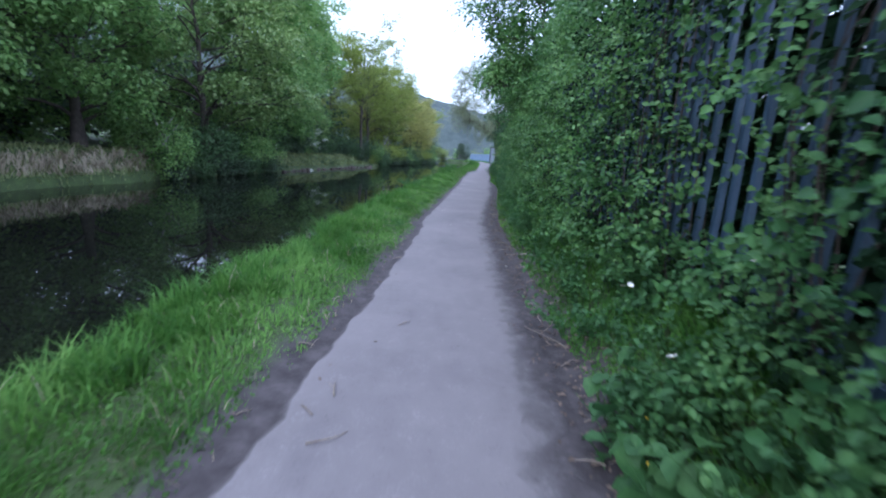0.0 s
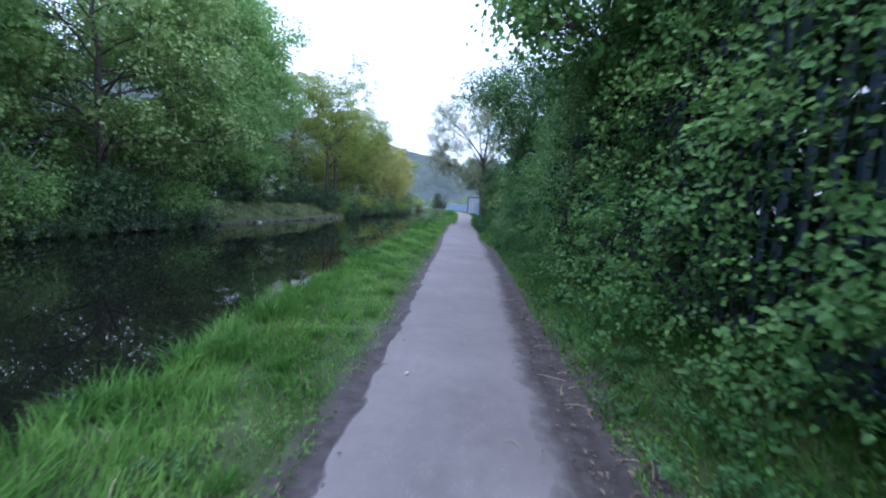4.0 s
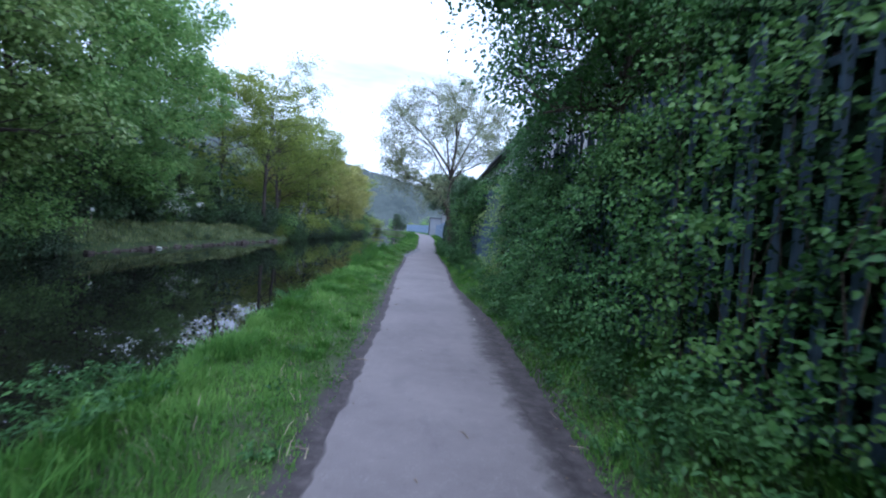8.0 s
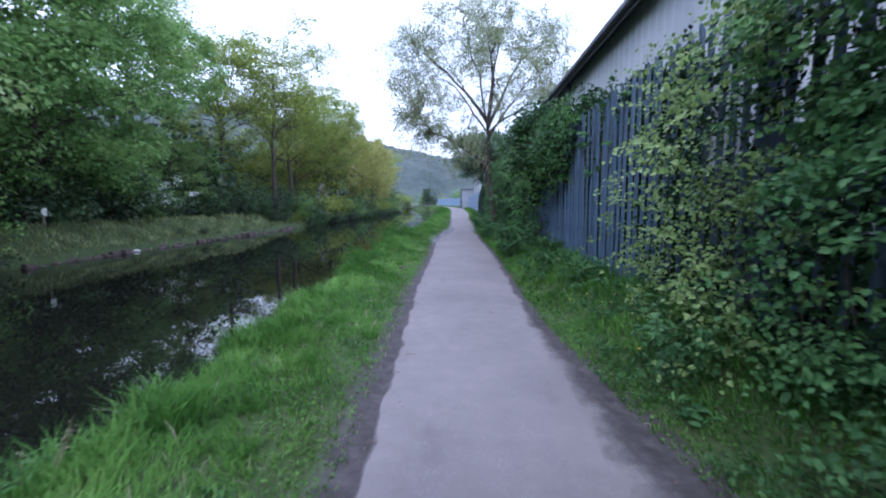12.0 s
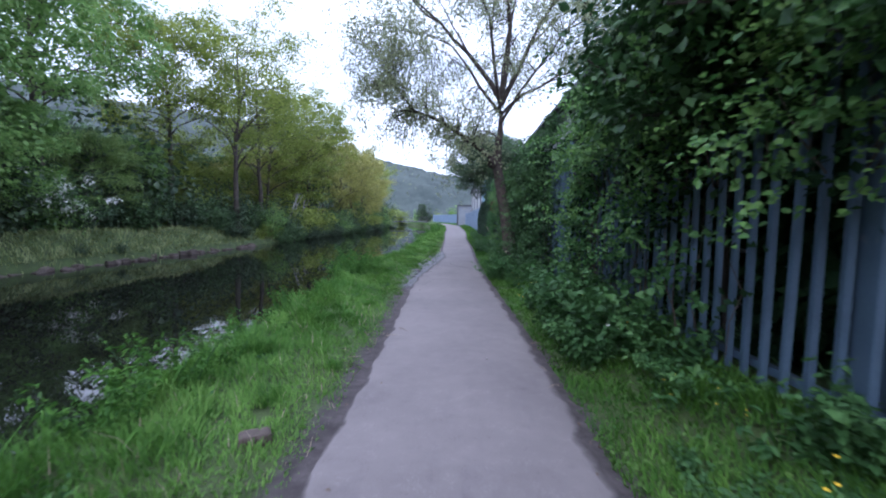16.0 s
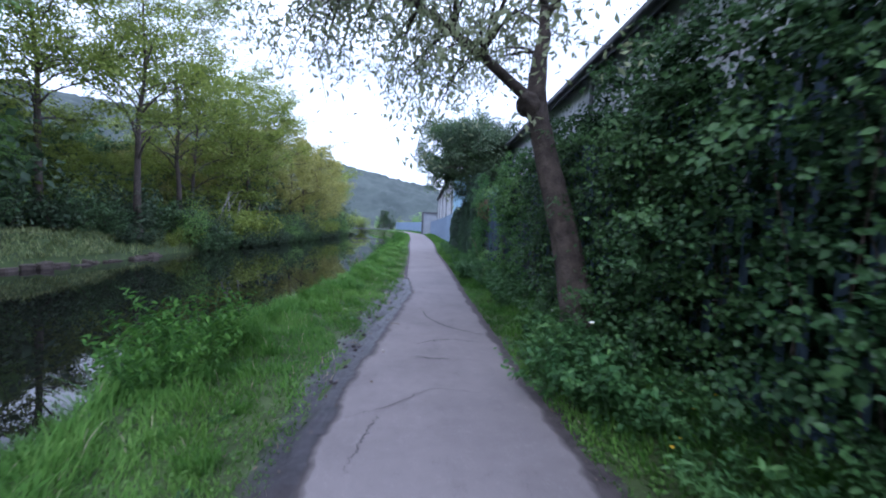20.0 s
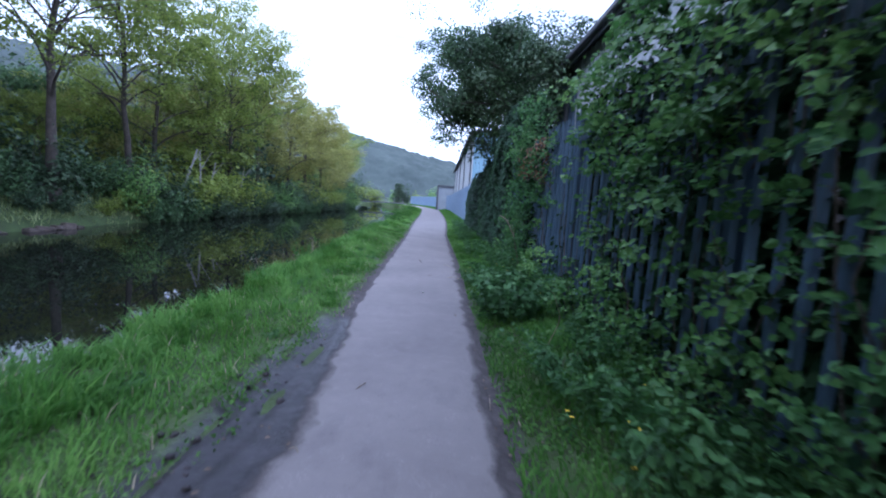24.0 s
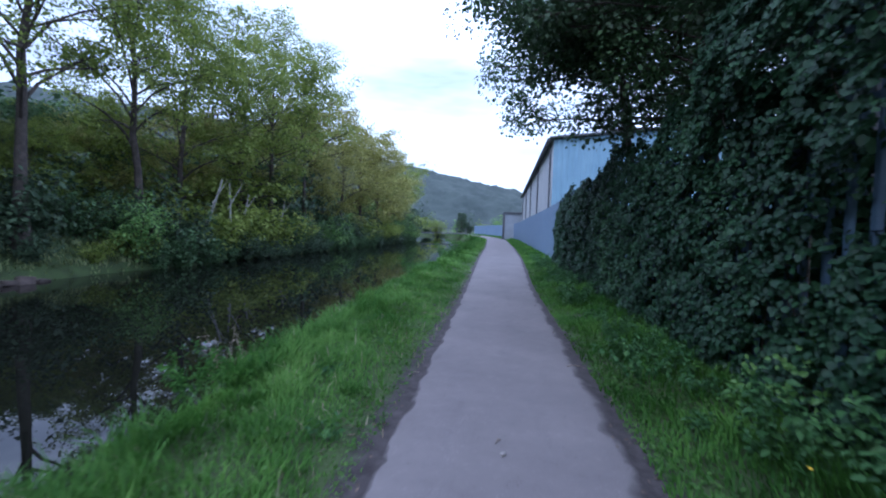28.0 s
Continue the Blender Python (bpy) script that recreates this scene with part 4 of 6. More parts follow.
for x, y, k in ((-16.3, 60.6, 0.34), (-16.6, 59.3, 0.3), (-16.0, 63.0, 0.36), (-15.9, 65.0, 0.5)):
    plant_shrub(SHRUB[3 if y < 62 else 2], x, y, k, y)
for x, y, k in ((-16.95, 46.1, 0.14), (-16.7, 48.0, 0.15)):
    plant_shrub(SHRUB[3], x, y, k, y, group="small bushes on the far bank")
BLOSSOM = shrub_kind(97, 1.6, 3.2, 40, 0.16, M_SYC, "hawthorn shrub in white blossom on the far bank")
brng = np.random.default_rng(98)
blossom_at, blossom_face = pads(brng, np.stack([brng.normal(0, 0.8, 60), brng.normal(0, 0.8, 60), brng.uniform(0.8, 3.0, 60)], 1), 0.3, 30)
bush = plant_shrub(BLOSSOM, -19.4, 47.6, 1.0, 0.4, "hawthorn_shrub")
part("blossom", leaf_mesh("blossom", brng, blossom_at, blossom_face, 0.1, M_WHITE, 0.9, 0.1, 0.4, False), None, bush, "white may blossom", kind="stuff")

# slender pale stems that lean out over the water
for x, y, dx, h in ((-17.4, 23.4, 1.1, 3.4), (-17.3, 23.1, 0.5, 3.0), (-16.6, 70.0, -1.3, 3.9), (-16.5, 73.6, -0.7, 3.3), (-16.0, 78, -0.5, 3.4), (-16.2, 72.4, 0.2, 4.2)):
    tb = Tubes()
    k = np.linspace(0, 1, 7)
    tb.add(np.stack([-dx * k, 0.3 * np.sin(k * 2), h * k - 0.3], 1), 0.11 * (1.15 - k * 0.7), 7)
    tb.add(np.stack([-dx * 0.6 + 0.7 * k, 0.5 * k, h * 0.6 - 0.3 + h * 0.4 * k], 1), 0.05 * (1.1 - k * 0.8), 5)
    solid("pale_trunk", tb.mesh("pale_trunk", M_PALEBARK), "slender pale bare trunk leaning on the canal bank", "tree trunk", "pale stems on the far bank", place=(x, y, float(ground_z(x, y))))

FIR = tree_kind(66, 7.0, 0.16, 26, 1.5, 0.05, 70, 0.45, 0.2, M_ELDER, M_BARK, "small dark evergreen standing beyond the bend", 4, up=0.1)
plant_tree(FIR, -8.8, 177, 1.0, 0.5, "evergreen_tree", group="far trees")


def footbridge(x0, x1, y, z):
    t = thing("footbridge", (x0, y, z), "low grey footbridge across the far canal bend", "bridge")
    w = x1 - x0
    part("deck", box_bm((w, 1.6, 0.25), (w / 2, 0, 0), 0.02), M_CONCRETE, t)
    for sy in (-0.75, 0.75):
        part("handrail", box_bm((w, 0.06, 0.08), (w / 2, sy, 1.1), 0.01), M_CONCRETE, t)
        for k in range(7):
            part("post", box_bm((0.08, 0.06, 1.0), (0.1 + k * (w - 0.2) / 6, sy, 0.6), 0.005), M_CONCRETE, t)
    for k in (0.4, w - 0.4):
        part("abutment", box_bm((0.8, 1.7, 1.6), (k, 0, -0.9), 0.03), M_STONE, t)


footbridge(-18.2, -5.6, 147.0, 0.35)

# the willow beside the path
wrng = np.random.default_rng(71)


def willow():
    x, y = 1.3, 37.2
    t = thing("willow_tree", (x, y, float(ground_z(x, y)) - 0.1), "leaning grey-brown willow with sparse pale leaves beside the path", "tree")
    tb, spots, ends = Tubes(), [], []

    def limb(p, d, length, r, bend, n=9):
        k = np.linspace(0, 1, n)
        d = np.array(d, float) / np.linalg.norm(d)
        side = np.cumsum(wrng.normal(0, 0.035 * length, (n, 3)), 0)
        pts = np.array(p) + d * length * k[:, None] + np.array(bend) * length * (k ** 2)[:, None] + side * k[:, None]
        rad = np.maximum(r * (1 - 0.8 * k), 0.012)
        tb.add(pts, rad, 7)
        spots.extend(zip(pts[2:], rad[2:]))
        return pts

    k = np.linspace(-0.12, 1, 64)
    trunk = np.stack([-0.24 * k, 1.2 * k, 2.9 * k], 1) + np.stack([0.04 * np.sin(k * 5), k * 0, k * 0], 1)
    tb.add(trunk, 0.165 - 0.045 * k + 0.12 * np.exp(-np.maximum(k, 0) * 9), 56, 0.085)
    top = trunk[-1]
    low = limb(top, (-1.0, -0.1, 0.75), 3.6, 0.075, (0, 0, -0.08))
    stem = limb(top, (0.04, 0.16, 1.0), 1.75, 0.135, (0, 0, 0))[-1]
    for d, ln, r, h in (((-0.42, 0.1, 1.0), 4.8, 0.08, 1.0), ((0.05, 0.05, 1.0), 5.3, 0.09, 1.0), ((0.4, -0.05, 1.0), 4.8, 0.075, 0.9), ((0.2, 0.45, 1.0), 4.4, 0.055, 0.92), ((-0.2, -0.4, 1.0), 4.4, 0.055, 0.85),
                        ((0.75, 0.2, 0.9), 3.8, 0.05, 0.75), ((-0.65, 0.35, 0.9), 4.0, 0.05, 0.8), ((0.45, -0.5, 0.9), 3.8, 0.045, 0.6)):
        first = limb(top + (stem - top) * h, d, ln, r, (d[0] * 0.16, d[1] * 0.16, -0.06))
        for g in (3, 5):
            limb(first[g], (d[0] * 1.6 + wrng.normal(0, 0.3), d[1] * 1.6 + wrng.normal(0, 0.3), d[2] * 0.8), ln * 0.42, r * 0.42, (0, 0, -0.08), 6)
    bones, bone_r = np.array([q for q, _ in spots]), np.array([q for _, q in spots])
    centre, radii = np.array([-0.5, 1.5, 5.9]), np.array([4.5, 3.6, 4.3])
    for _ in range(760):
        d = unit(wrng.normal(0, 1, 3))
        goal = centre + d * radii * wrng.uniform(0.35, 1.0) ** 0.55
        if goal[2] < 2.7 + 0.15 * math.sin(goal[1] * 3) or (goal[2] < 4.6 and math.hypot(goal[0] + 0.3, goal[1] - 1.3) < 1.5) or (goal[0] > 0.0 and goal[2] < 5.0):
            continue
        i = int(np.argmin(np.sum((bones - goal) ** 2, 1) + 0.5 * np.maximum(0, bones[:, 2] - goal[2] + 0.4)))
        t5 = np.linspace(0, 1, 6)
        gap = goal - bones[i]
        pts = bones[i] + gap * t5[:, None] + np.array([0, 0, 0.14]) * np.linalg.norm(gap) * np.sin(t5 * math.pi)[:, None] + wrng.normal(0, 0.035, (6, 3)) * t5[:, None]
        tb.add(pts, np.linspace(min(bone_r[i] * 0.6, 0.018), 0.003, 6), 4)
        ends.extend(pts[2:])
        for _ in range(3):
            g = wrng.integers(2, 6)
            off = wrng.normal(0, 0.3, 3) + np.array([0, 0, -0.12])
            tw = pts[g] + off * np.linspace(0, 1, 4)[:, None]
            tb.add(tw, np.linspace(0.004, 0.002, 4), 3)
            ends.extend(tw[1:])
    ends = np.array(ends)
    at = np.repeat(ends, 8, 0) + wrng.normal(0, 0.11, (len(ends) * 8, 3))
    part("trunk", tb.mesh("trunk", M_WILLOWBARK), None, t, "brown fissured bark")
    burl = bmesh.new()
    bmesh.ops.create_icosphere(burl, subdivisions=3, radius=0.15)
    for v in burl.verts:
        v.co *= 1 + 0.35 * noise.noise(v.co * 9) - 0.3 * max(0.0, -v.co.y / 0.15 - 0.7)
        v.co += Vector(top) + Vector((-0.1, -0.06, -0.02))
    part("burl", burl, M_WILLOWBARK, t, "dark swollen scar of a cut limb")
    part("crown", leaf_mesh("crown", wrng, at, np.array([0, 0, 0.4]), 0.085, M_WILLOW, 0.42, 0.6, 0.8, False), None, t, "sparse pale willow leaves")


willow()


def overhang(name, x, y, label, leaf, seed, height, spread, crown_from, limbs, per, lean, length=0.075, radius=0.24, trunk_r=0.11, reach=None):
    """A small tree that leans over the fence towards the path."""
    rng = np.random.default_rng(seed)
    t = thing(name, (x, y, float(ground_z(x, y)) - 0.05), label, "tree")
    tb, tips = grow(rng, height, trunk_r, limbs, spread, crown_from, lean=lean, subs=8, up=0.35, reach=reach)
    part("trunk", tb.mesh("trunk", M_BARK), None, t)
    part("crown", crown_leaves("crown", rng, tips, per, radius, length, leaf, 0.7, False, 0.75), None, t)


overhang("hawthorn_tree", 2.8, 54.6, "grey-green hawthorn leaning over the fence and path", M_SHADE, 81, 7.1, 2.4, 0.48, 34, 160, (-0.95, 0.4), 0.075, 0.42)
overhang("elder_tree", 3.25, 52.8, "dark elder crowding over the fence top", M_ELDER, 83, 6.0, 1.9, 0.5, 26, 170, (-0.7, -0.2), 0.08, 0.42)
overhang("hawthorn_tree", 2.0, 18.4, "bushy hawthorn reaching over the fence towards the path", M_BRAMBLE, 82, 4.9, 1.5, 0.48, 34, 130, (-0.6, 0.5), 0.06, 0.46)
for k, yy in enumerate((28.7, 30.2)):
    overhang("sapling_tree", float(fence_x(yy)) + 0.5, yy, "bushy dark sapling crowding over the fence top", M_DARKLEAF, 86 + k, 3.1, 1.05, 0.5, 24, 75, (-0.2, 0.1), 0.075, 0.32, 0.04)
overhang("hawthorn_tree", 1.9, 11.6, "tall hawthorn arching out of the hedge over the path", M_HAW, 84, 6.2, 1.7, 0.36, 36, 120, (-0.4, 0.2), 0.08, 0.42)


# ---- growth on, behind and before the fence ----
def growth(name, label, category, leaf, seed, y0, y1, z0, z1, depth, density, length, group="", ratio=0.65, top_wave=0.25, back=0.0, gaps=-0.2, outer=0.5, low_wave=0.35, taper=0.5, thin=1.0):
    """Leaves massed over a stretch of fence: an uneven face towards the path, thinning at its edges, with woody growth inside."""
    rng = np.random.default_rng(seed)
    t = thing(name, (float(fence_x((y0 + y1) / 2)), (y0 + y1) / 2, 0.0), label, category, group)
    o = np.array([t.location.x, t.location.y, 0])
    face = np.array([-0.75, -0.15, 0.55])

    lump = 0.3 if leaf is M_IVY and outer < 1 else 1.0

    def spread_over(n, layer):
        yy, u = rng.uniform(y0, y1, n), rng.random(n)
        ztop = z1 + top_wave * wave(yy * 0, yy, 1.7) + top_wave * 0.5 * wave(yy * 0, yy, 5.1)
        line = fence_x(yy) + back
        gz = ground_z(line - depth * 0.5, yy)
        zb = np.maximum(gz, z0 + (low_wave * wave(yy * 0 + 3, yy, 2.3) if z0 > 0.6 else 0))
        zz = zb + (ztop - zb) * u
        bulge = depth * np.maximum(0.1, 0.62 + lump * (0.5 * wave(yy, zz * 1.7, 1.7) + 0.42 * wave(zz * 2, yy * 1.7, 2.6))) * np.clip(np.sin(np.clip(u * 0.92 + 0.12, 0, 1) * math.pi) ** 0.35, 0.2, 1)
        end = smooth01((yy - y0) / taper) * smooth01((y1 - yy) / taper)
        bulge = bulge * (0.35 + 0.65 * end)
        xx = line - bulge * layer(n)
        clump = wave(yy * 1.3, zz * 1.9, 3.3) + 0.6 * wave(zz * 2.7, yy * 2.3, 6.1) + rng.normal(0, 0.3, n)
        keep = (clump > gaps) & (rng.random(n) < 0.25 + 0.75 * end)
        return (np.stack([xx, yy, zz], 1) - o)[keep]

    area = (y1 - y0) * (z1 - z0)
    if outer < 1 and leaf is M_IVY:
        at = spread_over(int(area * density * 0.95), lambda n: rng.uniform(0.75, 1.0, n))
        axes = np.stack([np.full(len(at), -0.35), rng.normal(0, 0.45, len(at)), np.full(len(at), -0.8)], 1)
        part("foliage", leaf_mesh("foliage", rng, at, np.array([-0.8, -0.25, 0.5]), length * 1.08, leaf, 0.95, 0.0, 0.36, True, axes), None, t)
    elif outer < 1:
        c = spread_over(int(area * density * 0.98 / 13), lambda n: rng.uniform(0.25, 0.95, n))
        at, out, axes = sprays(rng, c, min(0.26, depth * 0.42), 13)
        part("foliage", leaf_mesh("foliage", rng, at, out, length * 0.98, leaf, ratio * 1.1, 0.15, 0.2, True, axes), None, t)
    # Inner leaves: the shade of the hollows is in their M_INNER colour.
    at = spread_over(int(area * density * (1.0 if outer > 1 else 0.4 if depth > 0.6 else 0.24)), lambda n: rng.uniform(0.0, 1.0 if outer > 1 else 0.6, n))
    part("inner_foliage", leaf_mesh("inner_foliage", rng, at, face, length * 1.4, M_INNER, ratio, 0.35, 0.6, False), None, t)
    tb = Tubes()
    for _ in range(int((y1 - y0) * 6) + 2):
        ys0 = rng.uniform(y0 + 0.2, y1 - 0.2)
        k = np.linspace(0, 1, 7)
        px = fence_x(ys0) + back - depth * rng.uniform(0.0, 0.4) * np.sin(k * 2.6 + 0.2)
        py = ys0 + np.cumsum(rng.normal(0, 0.1, 7))
        b = max(z0 - 0.1, float(ground_z(float(fence_x(ys0)) + back - 0.2, ys0)) - 0.03)
        pz = b + (z1 - b) * k * rng.uniform(0.5, 0.95)
        tb.add(np.stack([px, py, pz], 1) - o, 0.0065 * (1.15 - k), 4)
    part("woody_growth", tb.mesh("woody_growth", M_BARK), None, t, kind="stuff")
    return t


G = "growth along the palisade fence"
HEDGE = "tall dense hawthorn hedge grown through the palisade fence"
# Shade on the two nearest hedge stretches is put in by the darker bramble leaf.
growth("hawthorn_hedge", HEDGE, "hedge", M_BRAMBLE, 101, -1.8, 2.15, 0.0, 4.2, 0.75, 1900, 0.043, G, gaps=-0.05)
growth("hawthorn_hedge", "thin low hawthorn in front of a gap showing the fence", "hedge", M_BRAMBLE, 111, 1.5, 3.4, 0.0, 1.15, 0.5, 1300, 0.048, G, top_wave=0.5, gaps=0.1)
growth("hawthorn_hedge", HEDGE, "hedge", M_HAW, 102, 2.5, 8.2, 0.0, 4.3, 0.85, 2300, 0.042, G, gaps=0.05)
growth("hawthorn_hedge", HEDGE, "hedge", M_HAW, 112, 7.8, 13.2, 0.0, 4.1, 0.9, 2100, 0.043, G, gaps=-0.2)
growth("hawthorn_hedge", "leafy hawthorn hedge with gaps that show the fence", "hedge", M_HAW, 103, 12.8, 15.3, 0.0, 3.9, 0.8, 1900, 0.044, G, gaps=-0.2)
growth("hawthorn_hedge", "thin hawthorn growing between the fence pales", "hedge", M_HAW, 113, 15.0, 17.2, 0.0, 3.5, 0.6, 1900, 0.043, G, gaps=-0.2)
growth("hawthorn_hedge", "leafy hawthorn hedge under an overhanging tree", "hedge", M_BRAMBLE, 114, 16.8, 20.6, 0.0, 2.5, 0.75, 2700, 0.042, G, gaps=-0.25)
growth("hawthorn_hedge", "thin hawthorn sprays across the fence tops", "hedge", M_HAW, 125, 16.8, 18.8, 2.2, 3.8, 0.5, 1300, 0.045, G, gaps=0.15)
growth("bramble", "low bramble bank against the foot of the fence", "bramble", M_HAW, 126, 41.9, 47.4, 0.0, 0.7, 0.5, 1200, 0.05, G, gaps=-0.1)
growth("hawthorn_hedge", "loose sprays of hawthorn above the fence tops", "hedge", M_BRAMBLE, 127, 19.6, 22.9, 1.8, 3.7, 0.6, 2500, 0.045, G, gaps=-0.2, top_wave=0.5)
growth("privet_bush", "pale green rounded bush against the fence", "bush", M_BRAMBLE, 104, 20.0, 22.5, 0.0, 2.4, 0.7, 2000, 0.045, G)
growth("privet_bush", "pale green rounded bush against the fence", "bush", M_LIME, 124, 22.0, 24.3, 0.0, 2.7, 0.7, 1500, 0.042, G)
growth("ivy", "ivy shoots threaded through the fence top", "ivy", M_BRAMBLE, 115, 24.3, 30.0, 1.9, 2.9, 0.12, 90, 0.075, G, gaps=-0.2)
growth("ivy", "thick leafy ivy hanging over the top of the fence", "ivy", M_HAW, 105, 27.0, 33.2, 1.8, 3.15, 0.78, 2400, 0.048, G, gaps=-0.05, low_wave=0.7)
growth("ivy", "thick leafy ivy hanging over the top of the fence", "ivy", M_DARKLEAF, 116, 34.1, 37.4, 0.5, 3.3, 0.7, 2100, 0.05, G, gaps=-0.2, low_wave=0.5)
growth("bramble", "leafy brambles hanging down the fence pales", "bramble", M_BRAMBLE, 131, 31.7, 33.2, 0.5, 2.6, 0.5, 1700, 0.05, G, gaps=-0.15)
growth("ivy", "sparse leaves trailing over the fence pales", "ivy", M_BRAMBLE, 117, 29.0, 33.4, 0.4, 2.2, 0.4, 700, 0.055, G, gaps=0.1)
growth("bramble", "bushy green growth over the fence behind the willow", "bramble", M_DARKLEAF, 106, 35.9, 40.5, 0.0, 3.2, 0.75, 1600, 0.048, G, gaps=-0.05)
growth("bramble", "bushy green growth over the fence behind the willow", "bramble", M_BRAMBLE, 118, 40.0, 41.9, 0.3, 3.2, 0.45, 1100, 0.048, G, gaps=0.15)
growth("bramble", "sparse brambles threaded through the fence pales", "bramble", M_HAW, 107, 41.6, 44.5, 0.2, 2.3, 0.34, 800, 0.055, G, gaps=-0.05)
growth("bramble", "few bramble sprays over bare fence pales", "bramble", M_HAW, 132, 44.3, 47.0, 0.2, 2.3, 0.2, 200, 0.055, G, gaps=0.25)
growth("bramble", "bright leafy shoots along the top of the fence", "bramble", M_HAW, 119, 41.3, 44.6, 1.7, 3.1, 0.5, 1400, 0.06, G)
growth("bramble", "low leafy brambles below the ivy", "bramble", M_HAW, 129, 46.8, 50.5, 0.0, 0.5, 0.34, 1300, 0.05, G, gaps=-0.1)
growth("bramble", "loose leafy shoots above the fence tops", "bramble", M_BRAMBLE, 128, 45.9, 47.4, 1.9, 2.85, 0.35, 620, 0.05, G, gaps=0.15)
growth("ivy", "green climbing ivy on the fence", "ivy", M_BRAMBLE, 108, 46.5, 49.0, 0.1, 2.5, 0.42, 1700, 0.048, G)
growth("bramble", "leafy green shoots massed over the fence top", "bramble", M_BRAMBLE, 130, 46.8, 48.9, 2.1, 3.25, 0.45, 1500, 0.05, G)
growth("ivy", "russet young ivy shoots on the fence top", "ivy", M_REDLEAF, 120, 46.0, 47.9, 1.7, 2.4, 0.5, 420, 0.045, G)
growth("ivy", "low ivy below a bare gap of fence pales", "ivy", M_IVY, 121, 48.7, 49.8, 0.1, 1.2, 0.3, 2200, 0.05, G, ratio=0.85)
growth("ivy", "dense dark glossy ivy covering the fence", "ivy", M_IVY, 109, 49.4, 56.5, 0.0, 2.7, 0.34, 2300, 0.048, G, ratio=0.85)
growth("ivy", "dense dark glossy ivy covering the fence", "ivy", M_IVY, 122, 56.0, 62.6, 0.0, 2.5, 0.42, 1150, 0.07, G, ratio=0.85)
growth("ivy", "dark leafy ivy hanging over the fence top", "ivy", M_IVY, 123, 48.6, 51.6, 2.0, 3.4, 0.5, 2000, 0.05, G)
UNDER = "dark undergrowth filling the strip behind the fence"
# All leaves here take M_INNER, with the strip's shade in their colour.
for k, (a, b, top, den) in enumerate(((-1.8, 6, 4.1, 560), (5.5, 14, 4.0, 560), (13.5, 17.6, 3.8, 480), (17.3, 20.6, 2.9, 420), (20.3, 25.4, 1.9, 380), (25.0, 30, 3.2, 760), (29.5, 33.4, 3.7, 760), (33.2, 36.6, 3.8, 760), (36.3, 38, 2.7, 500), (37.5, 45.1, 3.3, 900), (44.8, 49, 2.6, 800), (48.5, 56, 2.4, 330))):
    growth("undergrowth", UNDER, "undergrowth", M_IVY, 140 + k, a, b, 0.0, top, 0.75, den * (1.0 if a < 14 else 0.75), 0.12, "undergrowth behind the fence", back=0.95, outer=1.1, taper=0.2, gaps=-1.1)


# ---- verge plants, built once and copied ----
def plant_kind(name, label, category, seed, stems, height, leaf, length, ratio, per, spread, flower=None, flower_size=0.02, mat_stem=None, droop=0.4, arch=0.35):
    """A low plant: stalks that arch outwards, each carrying leaves along it."""
    rng = np.random.default_rng(seed)
    t = thing(name, (0, 0, 0), label, category)
    tb, at, facing = Tubes(), [], []
    heads = []
    for _ in range(stems):
        a = rng.uniform(0, 2 * math.pi)
        r = spread * rng.random() ** 0.7
        h = height * rng.uniform(0.55, 1.1)
        k = np.linspace(0, 1, 6)
        b0 = np.array([math.cos(a) * r * 0.5, math.sin(a) * r * 0.5, -0.03])
        pts = b0 + np.stack([math.cos(a) * arch * h * k ** 1.6, math.sin(a) * arch * h * k ** 1.6, h * (k - 0.2 * arch * k * k)], 1)
        tb.add(pts, 0.004 * (1.3 - k), 4)
        heads.append(pts[-1])
        g = rng.uniform(0.15, 1, per)
        q = np.stack([np.interp(g, k, pts[:, c]) for c in range(3)], 1)
        at.append(q + rng.normal(0, 0.015, (per, 3)))
        facing.append(np.tile([math.cos(a) * 0.3, math.sin(a) * 0.3, 1.0], (per, 1)))
    part("stalk", tb.mesh("stalk", mat_stem or M_NETTLE), None, t, kind="stuff")
    part("foliage", leaf_mesh("foliage", rng, np.concatenate(at), np.concatenate(facing), length, leaf, ratio, droop, 0.4, True), None, t)
    if flower:
        v, f = [], []
        for hd in heads:
            for j in range(9):
                c = len(v)
                w = flower_size
                a = j / 9 * 2 * math.pi
                d = np.array([math.cos(a), math.sin(a), 0.35])
                sd = np.array([-math.sin(a), math.cos(a), 0])
                v += [hd, hd + d * w * 0.6 + sd * w * 0.25, hd + d * w, hd + d * w * 0.6 - sd * w * 0.25]
                f.append((c, c + 1, c + 2, c + 3))
        part("flower", mesh_np("flower", np.array(v), np.array(f), flower), None, t, kind="stuff")
    return t


